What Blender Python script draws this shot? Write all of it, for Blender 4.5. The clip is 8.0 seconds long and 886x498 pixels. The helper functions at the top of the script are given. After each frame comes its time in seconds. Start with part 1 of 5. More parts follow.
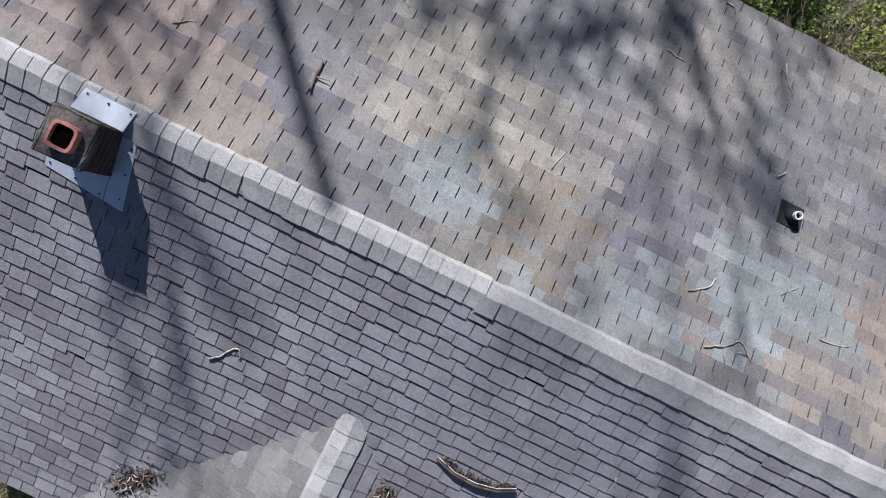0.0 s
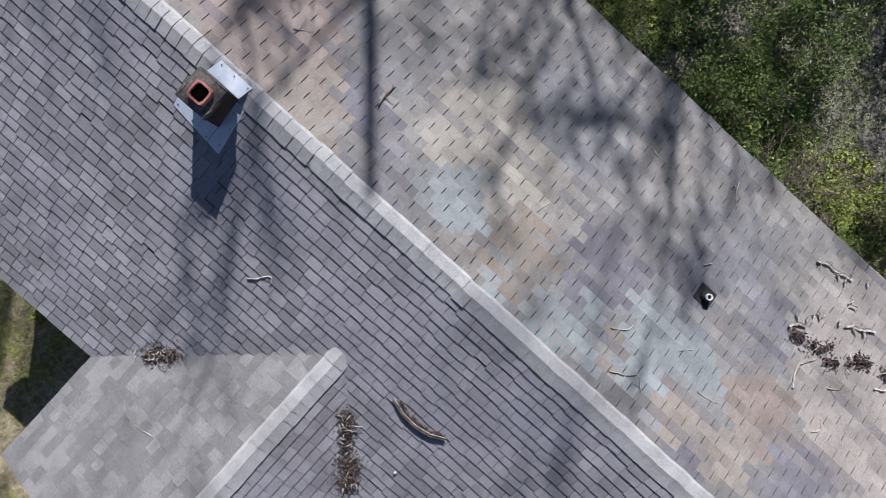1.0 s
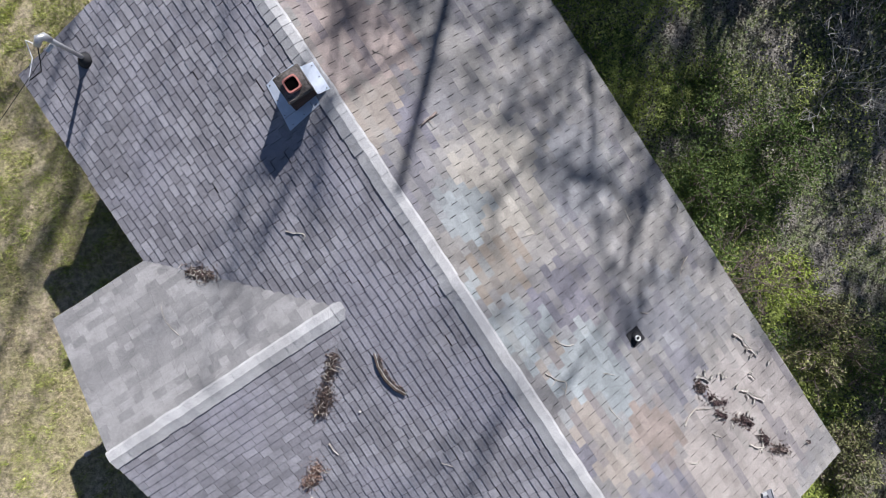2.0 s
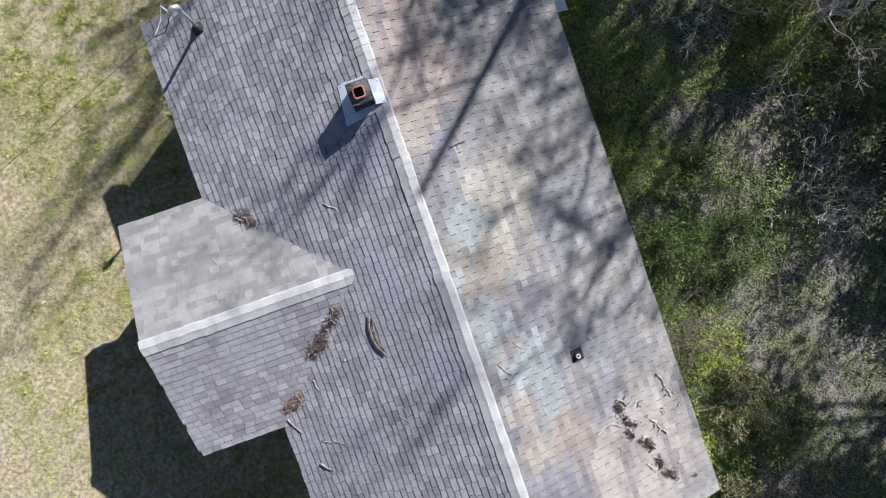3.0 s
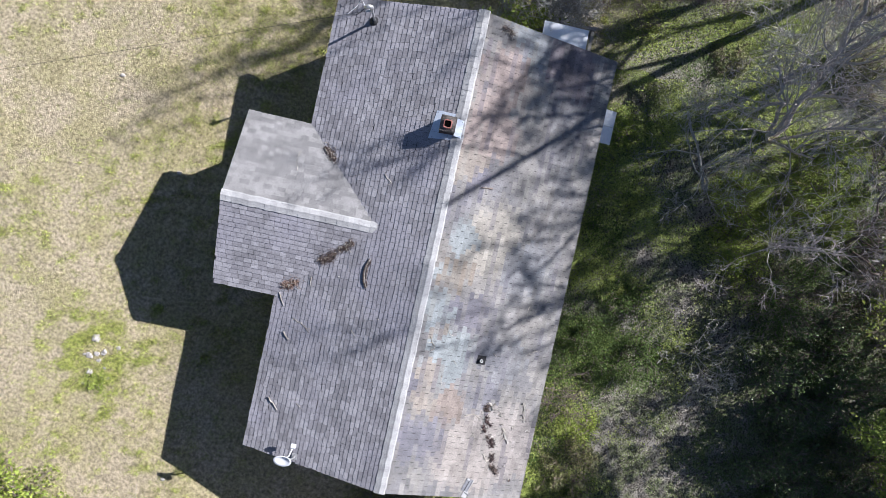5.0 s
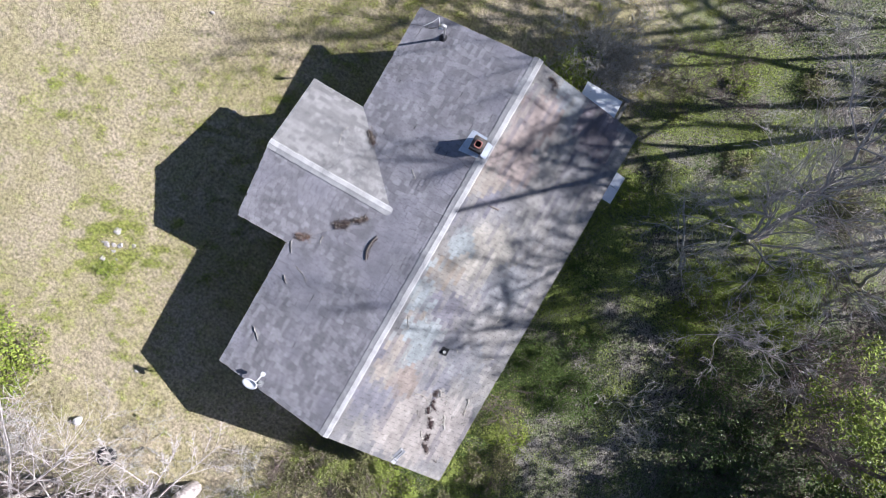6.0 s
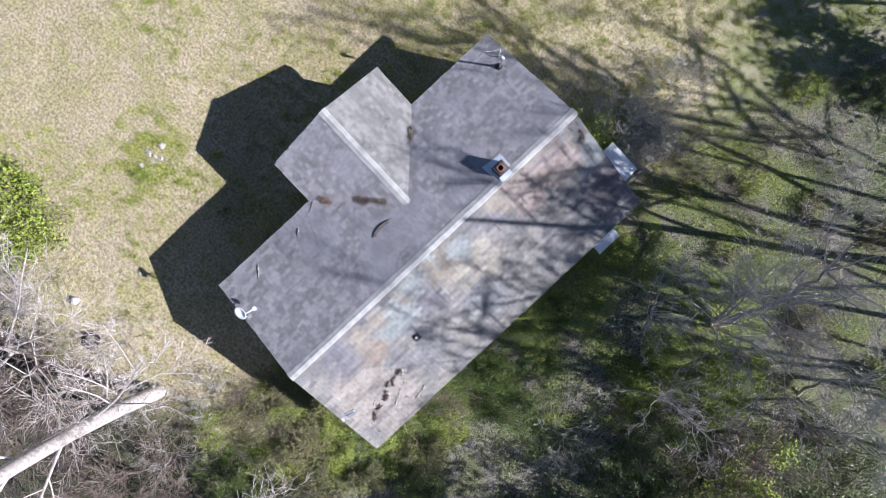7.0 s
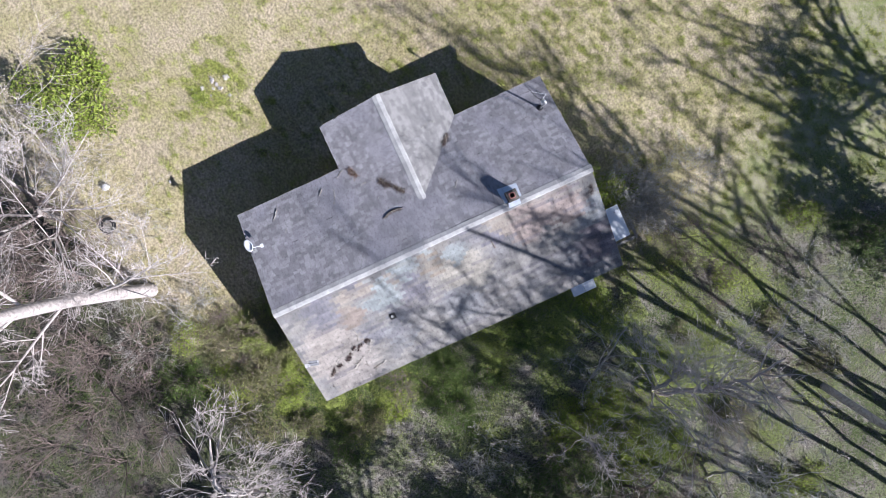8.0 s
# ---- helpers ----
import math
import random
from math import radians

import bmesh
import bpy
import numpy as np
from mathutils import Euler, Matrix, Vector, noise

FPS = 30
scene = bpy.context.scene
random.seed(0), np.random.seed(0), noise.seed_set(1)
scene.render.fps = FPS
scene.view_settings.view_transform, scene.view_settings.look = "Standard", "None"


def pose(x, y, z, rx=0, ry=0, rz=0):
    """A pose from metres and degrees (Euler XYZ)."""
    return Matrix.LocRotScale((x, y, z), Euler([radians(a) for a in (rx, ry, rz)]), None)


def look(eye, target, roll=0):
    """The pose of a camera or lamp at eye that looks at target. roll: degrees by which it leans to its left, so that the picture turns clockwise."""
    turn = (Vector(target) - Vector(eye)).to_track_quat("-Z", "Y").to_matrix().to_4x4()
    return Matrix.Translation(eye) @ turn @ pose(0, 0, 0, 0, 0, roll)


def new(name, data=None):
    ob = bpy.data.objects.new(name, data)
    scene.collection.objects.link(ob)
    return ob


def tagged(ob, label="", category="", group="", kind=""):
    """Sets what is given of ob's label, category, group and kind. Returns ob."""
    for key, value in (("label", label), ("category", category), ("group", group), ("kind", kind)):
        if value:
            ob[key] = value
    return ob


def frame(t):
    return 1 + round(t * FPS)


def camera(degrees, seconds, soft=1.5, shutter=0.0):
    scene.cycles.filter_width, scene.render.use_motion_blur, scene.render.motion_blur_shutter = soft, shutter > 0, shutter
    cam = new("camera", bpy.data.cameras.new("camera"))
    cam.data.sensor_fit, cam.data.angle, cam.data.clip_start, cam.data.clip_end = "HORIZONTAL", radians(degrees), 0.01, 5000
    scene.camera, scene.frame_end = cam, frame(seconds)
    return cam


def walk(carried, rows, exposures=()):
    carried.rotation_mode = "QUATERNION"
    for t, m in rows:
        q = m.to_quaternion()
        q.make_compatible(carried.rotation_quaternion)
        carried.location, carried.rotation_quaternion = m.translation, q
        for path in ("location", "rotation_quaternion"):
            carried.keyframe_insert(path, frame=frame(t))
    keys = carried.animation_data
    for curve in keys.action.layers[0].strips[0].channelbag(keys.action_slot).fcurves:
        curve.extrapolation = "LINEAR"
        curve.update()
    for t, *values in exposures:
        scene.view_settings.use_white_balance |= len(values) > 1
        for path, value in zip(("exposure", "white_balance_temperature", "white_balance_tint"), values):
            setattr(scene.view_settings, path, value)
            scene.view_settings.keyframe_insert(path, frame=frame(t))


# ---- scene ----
cam = camera(74.3, 8.0, soft=0.8)
# seconds, x, y, z, tilt about x, tilt about y, heading
PATH = [
    (0.00, 0.161, 0.025, 8.802, -0.62, -1.90, -63.84),
    (0.25, 0.144, 0.032, 9.225, -0.63, -1.88, -59.81),
    (0.50, 0.126, 0.034, 9.636, -0.64, -1.87, -55.78),
    (0.75, 0.108, 0.035, 10.044, -0.63, -1.87, -51.80),
    (1.00, 0.088, 0.034, 10.456, -0.63, -1.87, -47.91),
    (1.25, 0.066, 0.034, 10.879, -0.63, -1.88, -44.13),
    (1.50, 0.043, 0.035, 11.315, -0.63, -1.90, -40.45),
    (1.75, 0.018, 0.037, 11.768, -0.65, -1.92, -36.86),
    (2.00, -0.010, 0.040, 12.240, -0.67, -1.95, -33.34),
    (2.25, -0.039, 0.044, 12.730, -0.71, -1.98, -29.85),
    (2.50, -0.069, 0.049, 13.238, -0.76, -2.01, -26.37),
    (2.75, -0.101, 0.054, 13.763, -0.82, -2.05, -22.87),
    (3.00, -0.135, 0.059, 14.303, -0.89, -2.08, -19.32),
    (3.25, -0.169, 0.062, 14.854, -0.97, -2.12, -15.70),
    (3.50, -0.204, 0.065, 15.414, -1.06, -2.15, -11.99),
    (3.75, -0.239, 0.064, 15.980, -1.15, -2.18, -8.17),
    (4.00, -0.274, 0.061, 16.548, -1.25, -2.21, -4.25),
    (4.25, -0.309, 0.055, 17.115, -1.35, -2.23, -0.22),
    (4.50, -0.343, 0.044, 17.677, -1.45, -2.25, 3.91),
    (4.75, -0.376, 0.029, 18.231, -1.55, -2.26, 8.13),
    (5.00, -0.408, 0.010, 18.775, -1.65, -2.26, 12.42),
    (5.25, -0.440, -0.013, 19.307, -1.74, -2.25, 16.76),
    (5.50, -0.470, -0.040, 19.826, -1.83, -2.23, 21.12),
    (5.75, -0.498, -0.069, 20.331, -1.92, -2.19, 25.49),
    (6.00, -0.526, -0.101, 20.823, -2.01, -2.15, 29.84),
    (6.25, -0.553, -0.133, 21.303, -2.09, -2.08, 34.16),
    (6.50, -0.579, -0.163, 21.776, -2.18, -2.01, 38.44),
    (6.75, -0.606, -0.190, 22.244, -2.27, -1.91, 42.70),
    (7.00, -0.633, -0.210, 22.714, -2.37, -1.80, 46.95),
    (7.25, -0.661, -0.219, 23.194, -2.49, -1.66, 51.25),
    (7.50, -0.692, -0.214, 23.694, -2.64, -1.51, 55.66),
    (7.75, -0.727, -0.191, 24.224, -2.81, -1.33, 60.28),
    (8.00, -0.766, -0.143, 24.799, -3.03, -1.13, 65.26),
]
walk(cam, [(t, pose(x, y, z, a, b, h)) for t, x, y, z, a, b, h in PATH],
     exposures=[(0.0, 0.34, 6160, 14), (1.0, 0.40, 6160, 14), (2.0, 0.63, 6160, 14), (3.5, 0.87, 6180, 12), (4.5, 0.86, 6120, 13), (6.0, 0.95, 6000, 16), (8.0, 0.88, 5960, 16)])

# ---- light ----
SUN = Vector((1.12, 0.77, 1.0)).normalized()
world = bpy.data.worlds.new("sky")
world.use_nodes = True
scene.world = world
sky = world.node_tree.nodes.new("ShaderNodeTexSky")
sky.sky_type = "NISHITA"
sky.sun_disc = False
sky.air_density = 0.75
sky.dust_density = 0.3
sky.ozone_density = 2.0
sky.sun_elevation = math.asin(SUN.z)
sky.sun_rotation = math.atan2(SUN.x, SUN.y)
back = world.node_tree.nodes["Background"]
back.inputs["Strength"].default_value = 0.05
world.node_tree.links.new(sky.outputs[0], back.inputs["Color"])
sun_data = bpy.data.lights.new("sun", "SUN")
sun_data.energy = 5.0
sun_data.angle = radians(0.45)
sun_data.color = (1.0, 0.975, 0.95)
sun = new("sun", sun_data)
sun.matrix_world = look(SUN * 60, (0, 0, 0))

# ---- material helpers ----


class Mat:
    """A small wrapper that builds a node material."""

    def __init__(self, name, rough=0.9, metal=0.0):
        self.m = bpy.data.materials.new(name)
        self.m.use_nodes = True
        self.t = self.m.node_tree
        self.b = self.t.nodes["Principled BSDF"]
        self.b.inputs["Roughness"].default_value = rough
        self.b.inputs["Metallic"].default_value = metal
        self.b.inputs["Specular IOR Level"].default_value = 0.3
        self.pos = self.t.nodes.new("ShaderNodeNewGeometry")

    def put(self, socket, value):
        if isinstance(value, bpy.types.NodeSocket):
            self.t.links.new(value, socket)
        elif isinstance(value, (tuple, list)) and len(value) == 3 and socket.type == "RGBA":
            socket.default_value = (*value, 1)
        else:
            socket.default_value = value

    def math(self, op, a, b=0.0, c=0.0):
        n = self.t.nodes.new("ShaderNodeMath")
        n.operation = op
        for s, v in zip(n.inputs, (a, b, c)):
            self.put(s, v)
        return n.outputs[0]

    def noise(self, scale, detail=3.0, rough=0.6, at=None, distort=0.0):
        n = self.t.nodes.new("ShaderNodeTexNoise")
        self.put(n.inputs["Vector"], at or self.pos.outputs["Position"])
        n.inputs["Scale"].default_value = scale
        n.inputs["Detail"].default_value = detail
        n.inputs["Roughness"].default_value = rough
        n.inputs["Distortion"].default_value = distort
        return n.outputs["Fac"]

    def white(self, at):
        n = self.t.nodes.new("ShaderNodeTexWhiteNoise")
        self.put(n.inputs["Vector"], at)
        return n.outputs["Value"]

    def cells(self, scale):
        n = self.t.nodes.new("ShaderNodeTexVoronoi")
        self.put(n.inputs["Vector"], self.pos.outputs["Position"])
        n.inputs["Scale"].default_value = scale
        return n.outputs["Distance"], n.outputs["Color"]

    def span(self, v, lo, hi, to_lo=0.0, to_hi=1.0):
        n = self.t.nodes.new("ShaderNodeMapRange")
        n.interpolation_type = "SMOOTHSTEP"
        for s, x in zip(n.inputs, (v, lo, hi, to_lo, to_hi)):
            self.put(s, x)
        return n.outputs[0]

    def mix(self, f, a, b, kind="MIX"):
        n = self.t.nodes.new("ShaderNodeMix")
        n.data_type = "RGBA"
        n.blend_type = kind
        self.put(n.inputs[0], f)
        self.put(n.inputs[6], a)
        self.put(n.inputs[7], b)
        return n.outputs[2]

    def scaled(self, colour, f):
        n = self.t.nodes.new("ShaderNodeVectorMath")
        n.operation = "SCALE"
        self.put(n.inputs[0], colour)
        self.put(n.inputs["Scale"], f)
        return n.outputs[0]

    def xyz(self):
        n = self.t.nodes.new("ShaderNodeSeparateXYZ")
        self.put(n.inputs[0], self.pos.outputs["Position"])
        return n.outputs

    def vec(self, x, y, z=0.0):
        n = self.t.nodes.new("ShaderNodeCombineXYZ")
        for s, v in zip(n.inputs, (x, y, z)):
            self.put(s, v)
        return n.outputs[0]

    def chance(self):
        """Random number of the object plus that of the mesh island."""
        o = self.t.nodes.new("ShaderNodeObjectInfo")
        return self.math("FRACT", self.math("ADD", o.outputs["Random"], self.pos.outputs["Random Per Island"]))

    def bump(self, height, strength=0.3, distance=0.01):
        n = self.t.nodes.new("ShaderNodeBump")
        n.inputs["Strength"].default_value = strength
        n.inputs["Distance"].default_value = distance
        self.put(n.inputs["Height"], height)
        self.t.links.new(n.outputs[0], self.b.inputs["Normal"])

    def done(self, colour, rough=None):
        self.put(self.b.inputs["Base Color"], colour)
        if rough is not None:
            self.put(self.b.inputs["Roughness"], rough)
        return self.m


def plain(name, colour, rough=0.7, metal=0.0, grain=40.0, amount=0.25):
    """A weathered, slightly uneven surface of one colour."""
    m = Mat(name, rough, metal)
    n = m.math("MULTIPLY", m.noise(grain, 4), m.noise(grain * 0.08, 3))
    f = m.span(n, 0.1, 0.42, 1.0 - amount, 1.0 + amount)
    m.bump(m.noise(grain * 2, 3), 0.2, 0.004)
    return m.done(m.scaled(colour, f), m.span(m.noise(grain * 0.3), 0.3, 0.7, rough * 0.85, min(1, rough * 1.1)))


# ---- roof materials ----
PITCH = 1.0 / 3.0
COS = 1.0 / math.hypot(1.0, PITCH)
COURSE = 4.085 / 32
TAB = 0.305


def shingle_grains(m, colour):
    """Mineral granules, darker specks and faint run-off streaks over a shingle colour."""
    fine = m.span(m.noise(150, 2, 0.8), 0.34, 0.66, 0.66, 1.34)
    mid = m.span(m.noise(48, 3, 0.7), 0.3, 0.7, 0.84, 1.16)
    big = m.span(m.noise(1.7, 4), 0.3, 0.7, 0.84, 1.16)
    m.bump(m.noise(240, 2), 0.5, 0.003)
    return m.scaled(colour, m.math("MULTIPLY", fine, m.math("MULTIPLY", mid, big)))


def grey_shingles():
    m = Mat("charcoal_shingles", 0.94)
    r = m.chance()
    c = m.mix(m.span(r, 0.1, 0.9), (0.20, 0.193, 0.205), (0.29, 0.282, 0.295))
    c = m.mix(m.span(m.noise(0.55, 2), 0.45, 0.65), c, (0.255, 0.247, 0.27))
    return m.done(shingle_grains(m, c))


# colour fields of the weathered blend: x, y, radius, colour
BLUISH, PLUM, TAN, PINK = (0.235, 0.255, 0.255), (0.142, 0.136, 0.154), (0.255, 0.224, 0.192), (0.258, 0.21, 0.187)
BLEND = (
    (1.45, 5.1, 0.8, (0.192, 0.202, 0.208)), (0.8, 4.3, 0.8, (0.215, 0.175, 0.158)), (2.6, 5.0, 0.9, (0.155, 0.135, 0.141)), (0.6, 2.75, 0.95, PINK), (0.25, 1.85, 0.6, TAN), (0.75, 1.43, 0.35, PLUM), (0.31, 0.8, 0.45, (0.152, 0.147, 0.16)),
    (1.5, 0.0, 1.0, (0.29, 0.268, 0.23)), (2.6, -0.6, 0.9, (0.178, 0.178, 0.182)), (0.65, 0.0, 0.4, BLUISH), (0.6, -0.95, 0.5, (0.212, 0.18, 0.146)), (0.22, -1.0, 0.22, BLUISH), (1.2, -1.9, 0.55, PLUM), (0.35, -2.0, 0.5, BLUISH),
    (0.9, -3.0, 0.65, BLUISH), (1.0, -3.55, 0.5, BLUISH), (0.5, -2.6, 0.22, TAN), (0.5, -3.6, 0.33, TAN), (0.1, -3.9, 0.35, PLUM), (1.25, -4.4, 0.5, (0.225, 0.186, 0.16)), (0.55, -4.4, 0.4, TAN), (0.7, -5.35, 0.7, (0.172, 0.167, 0.186)),
    (2.2, -5.7, 1.2, (0.288, 0.258, 0.232)), (3.2, -5.3, 1.1, (0.28, 0.252, 0.23)), (2.6, -3.1, 0.7, (0.208, 0.207, 0.21)), (1.9, -2.9, 0.5, (0.168, 0.168, 0.178)), (2.2, -4.0, 0.5, (0.165, 0.161, 0.174)),
)


def blend_shingles():
    m = Mat("blended_shingles", 0.93)
    x, y, z = m.xyz()
    row = m.math("FLOOR", m.math("DIVIDE", m.math("ABSOLUTE", x), COURSE * COS))
    shift = m.math("MULTIPLY", row, TAB / 2)
    strip = m.math("FLOOR", m.math("DIVIDE", m.math("ADD", y, shift), TAB))
    tab_id = m.vec(row, strip, 0.5)
    # strips of three tabs carry one shade in the factory blend
    three = m.math("FLOOR", m.math("DIVIDE", m.math("ADD", strip, m.math("MULTIPLY", m.white(m.vec(row, 3.7)), 3.0)), 3.0))
    shade = m.white(m.vec(row, three, 2.5))
    sx = m.math("ADD", m.math("MULTIPLY", row, COURSE * COS), m.math("MULTIPLY", m.math("SUBTRACT", m.white(tab_id), 0.5), 0.3))
    sy = m.math("ADD", m.math("SUBTRACT", m.math("MULTIPLY", strip, TAB), shift), m.math("MULTIPLY", m.math("SUBTRACT", shade, 0.5), 0.35))
    snapped = m.vec(sx, sy)
    c = m.mix(m.span(m.noise(0.9, 2, 0.5, snapped), 0.38, 0.62), (0.172, 0.167, 0.167), (0.22, 0.208, 0.192))
    for px, py, rad, colour in BLEND:
        d = m.t.nodes.new("ShaderNodeVectorMath")
        d.operation = "DISTANCE"
        m.put(d.inputs[0], snapped)
        d.inputs[1].default_value = (px, py, 0)
        c = m.mix(m.span(d.outputs["Value"], rad * 0.72, rad * 1.08, 0.92, 0.0), c, colour)
    c = m.scaled(c, m.math("MULTIPLY", m.span(m.white(tab_id), 0, 1, 0.98, 1.16), m.span(m.white(m.vec(row, three, 6.5)), 0, 1, 0.94, 1.12)))
    # single strips from another bundle
    odd = m.white(m.vec(row, three, 9.5))
    c = m.mix(m.span(odd, 0.9, 0.93, 0.0, 0.45), c, (0.135, 0.128, 0.148))
    c = m.mix(m.span(odd, 0.1, 0.07, 0.0, 0.4), c, (0.25, 0.24, 0.215))
    c = m.mix(m.span(m.noise(1.3, 4), 0.56, 0.75, 0.0, 0.22), c, (0.125, 0.105, 0.09))
    return m.done(shingle_grains(m, c))


def cap_shingles():
    m = Mat("ridge_cap_shingles", 0.9)
    r = m.chance()
    c = m.mix(m.span(r, 0.0, 1.0), (0.335, 0.333, 0.33), (0.385, 0.38, 0.372))
    return m.done(shingle_grains(m, c))


def pale_shingles():
    m = Mat("pale_grey_shingles", 0.93)
    c = m.mix(m.span(m.chance(), 0.1, 0.9), (0.195, 0.19, 0.187), (0.262, 0.255, 0.248))
    return m.done(shingle_grains(m, c))


GREY, BLENDED, CAP, PALE = grey_shingles(), blend_shingles(), cap_shingles(), pale_shingles()
FELT = plain("roof_deck_felt", (0.05, 0.047, 0.046), 0.95)
WALLPAINT = plain("wall_siding_paint", (0.55, 0.54, 0.5), 0.8, 0, 20, 0.1)
TRIM = plain("fascia_paint", (0.6, 0.59, 0.56), 0.7, 0, 20, 0.15)
SHEET_PALE = plain("weathered_pale_sheet", (0.40, 0.40, 0.40), 0.7, 0.0, 14, 0.2)
SHEET_GREY = plain("dull_sheet_metal", (0.22, 0.225, 0.24), 0.6, 0.3, 14, 0.2)
METAL = plain("galvanised_flashing", (0.72, 0.78, 0.86), 0.4, 0.35, 14, 0.14)
WHITE_METAL = plain("white_enamel", (0.78, 0.79, 0.8), 0.45, 0, 12, 0.06)
MORTAR = plain("mortar", (0.15, 0.135, 0.12), 0.97, 0, 30, 0.6)
CLAY = plain("clay_flue", (0.58, 0.235, 0.19), 0.85, 0, 30, 0.25)
# near-black colour standing for the unlit depth of the flue
FLUE_DARK = plain("flue_dark", (0.004, 0.0035, 0.0033), 1.0)
FLUE_DARK.node_tree.nodes["Principled BSDF"].inputs["Specular IOR Level"].default_value = 0.0
BRICK = plain("old_brick", (0.075, 0.05, 0.042), 0.93, 0, 45, 0.35)
PIPE_STEEL = plain("weathered_conduit", (0.5, 0.5, 0.5), 0.45, 0.7)
RUBBER = plain("black_rubber", (0.025, 0.025, 0.027), 0.8)
PVC = plain("white_plastic_pipe", (0.75, 0.75, 0.72), 0.5)
CABLE = plain("cable_sheath", (0.03, 0.03, 0.03), 0.6)
WOOD = plain("grey_weathered_wood", (0.30, 0.28, 0.25), 0.9, 0, 25, 0.3)
STONE = plain("pale_field_stone", (0.42, 0.39, 0.36), 0.9, 0, 14, 0.3)


def bark(name, dark, light):
    m = Mat(name, 0.95)
    x, y, z = m.xyz()
    n = m.noise(9, 5, 0.65)
    c = m.mix(m.span(n, 0.35, 0.65), dark, light)
    c = m.mix(m.span(m.noise(2.2, 2), 0.5, 0.7, 0, 0.5), c, tuple(v * 0.75 for v in light))
    m.bump(m.noise(38, 4), 0.6, 0.012)
    return m.done(c)


BARK_PALE = bark("pale_bark", (0.34, 0.295, 0.275), (0.62, 0.56, 0.525))
BARK_GREY = bark("lichen_grey_bark", (0.26, 0.24, 0.21), (0.52, 0.50, 0.45))
BARK_BROWN = bark("brown_bark", (0.11, 0.082, 0.07), (0.26, 0.205, 0.178))
BARK_DARK = bark("dark_wet_bark", (0.04, 0.03, 0.026), (0.13, 0.10, 0.085))
STICK_BARK = bark("bleached_twig_bark", (0.24, 0.21, 0.17), (0.58, 0.54, 0.47))


def leaves(name, a, b, c, rough=0.75, amp=0.25):
    """Foliage whose pieces differ by chance and by stand."""
    m = Mat(name, rough)
    col = m.mix(m.span(m.chance(), 0.05, 0.95), a, b)
    col = m.mix(m.span(m.noise(0.7, 3), 0.42, 0.62), col, c)
    col = m.scaled(col, m.span(m.noise(11, 2), 0.3, 0.7, 1 - amp, 1 + amp))
    m.b.inputs["Transmission Weight"].default_value = 0.0
    return m.done(col)


GRASS = leaves("dormant_lawn_grass", (0.64, 0.54, 0.385), (0.36, 0.315, 0.16), (0.51, 0.43, 0.285), 0.85, 0.4)
GRASS_GREEN = leaves("spring_green_grass", (0.25, 0.295, 0.06), (0.49, 0.485, 0.17), (0.34, 0.375, 0.10), 0.75, 0.45)
WEEDS = leaves("sunny_yellow_green_weeds", (0.17, 0.22, 0.045), (0.36, 0.40, 0.11), (0.24, 0.29, 0.06), 0.7, 0.35)
# ivy green deepened to stand in for missing shade along the east wall
IVY = leaves("ground_ivy_leaves", (0.05, 0.085, 0.018), (0.125, 0.18, 0.036), (0.075, 0.12, 0.023), 0.65)
SHRUB_LEAF = leaves("yellow_green_leaves", (0.15, 0.21, 0.03), (0.31, 0.36, 0.065), (0.21, 0.265, 0.04), 0.65)
OLIVE = leaves("olive_brush_leaves", (0.09, 0.10, 0.035), (0.27, 0.26, 0.11), (0.16, 0.165, 0.07), 0.7)
EVERGREEN = leaves("evergreen_leaves", (0.03, 0.055, 0.018), (0.08, 0.12, 0.035), (0.05, 0.08, 0.025), 0.6)
GLOSSY = leaves("glossy_dark_leaves", (0.06, 0.09, 0.03), (0.16, 0.21, 0.07), (0.09, 0.135, 0.045), 0.38)
LITTER = leaves("fallen_leaf_litter", (0.22, 0.205, 0.175), (0.52, 0.485, 0.43), (0.36, 0.335, 0.29), 0.85)
BROWN_LITTER = leaves("brown_leaf_litter", (0.06, 0.05, 0.04), (0.22, 0.185, 0.15), (0.11, 0.092, 0.076), 0.9)
PILE_LEAF = leaves("decayed_leaves", (0.045, 0.034, 0.03), (0.19, 0.14, 0.12), (0.10, 0.074, 0.064), 0.9)
RUST_LEAF = leaves("rust_brown_leaves", (0.08, 0.05, 0.04), (0.34, 0.23, 0.18), (0.18, 0.115, 0.09), 0.9)
CLUMP_LEAF = leaves("blackened_leaves", (0.03, 0.02, 0.02), (0.13, 0.085, 0.08), (0.06, 0.04, 0.038), 0.9)
SCRAP = leaves("bleached_bark_scraps", (0.45, 0.42, 0.38), (0.72, 0.69, 0.64), (0.55, 0.52, 0.47), 0.9)


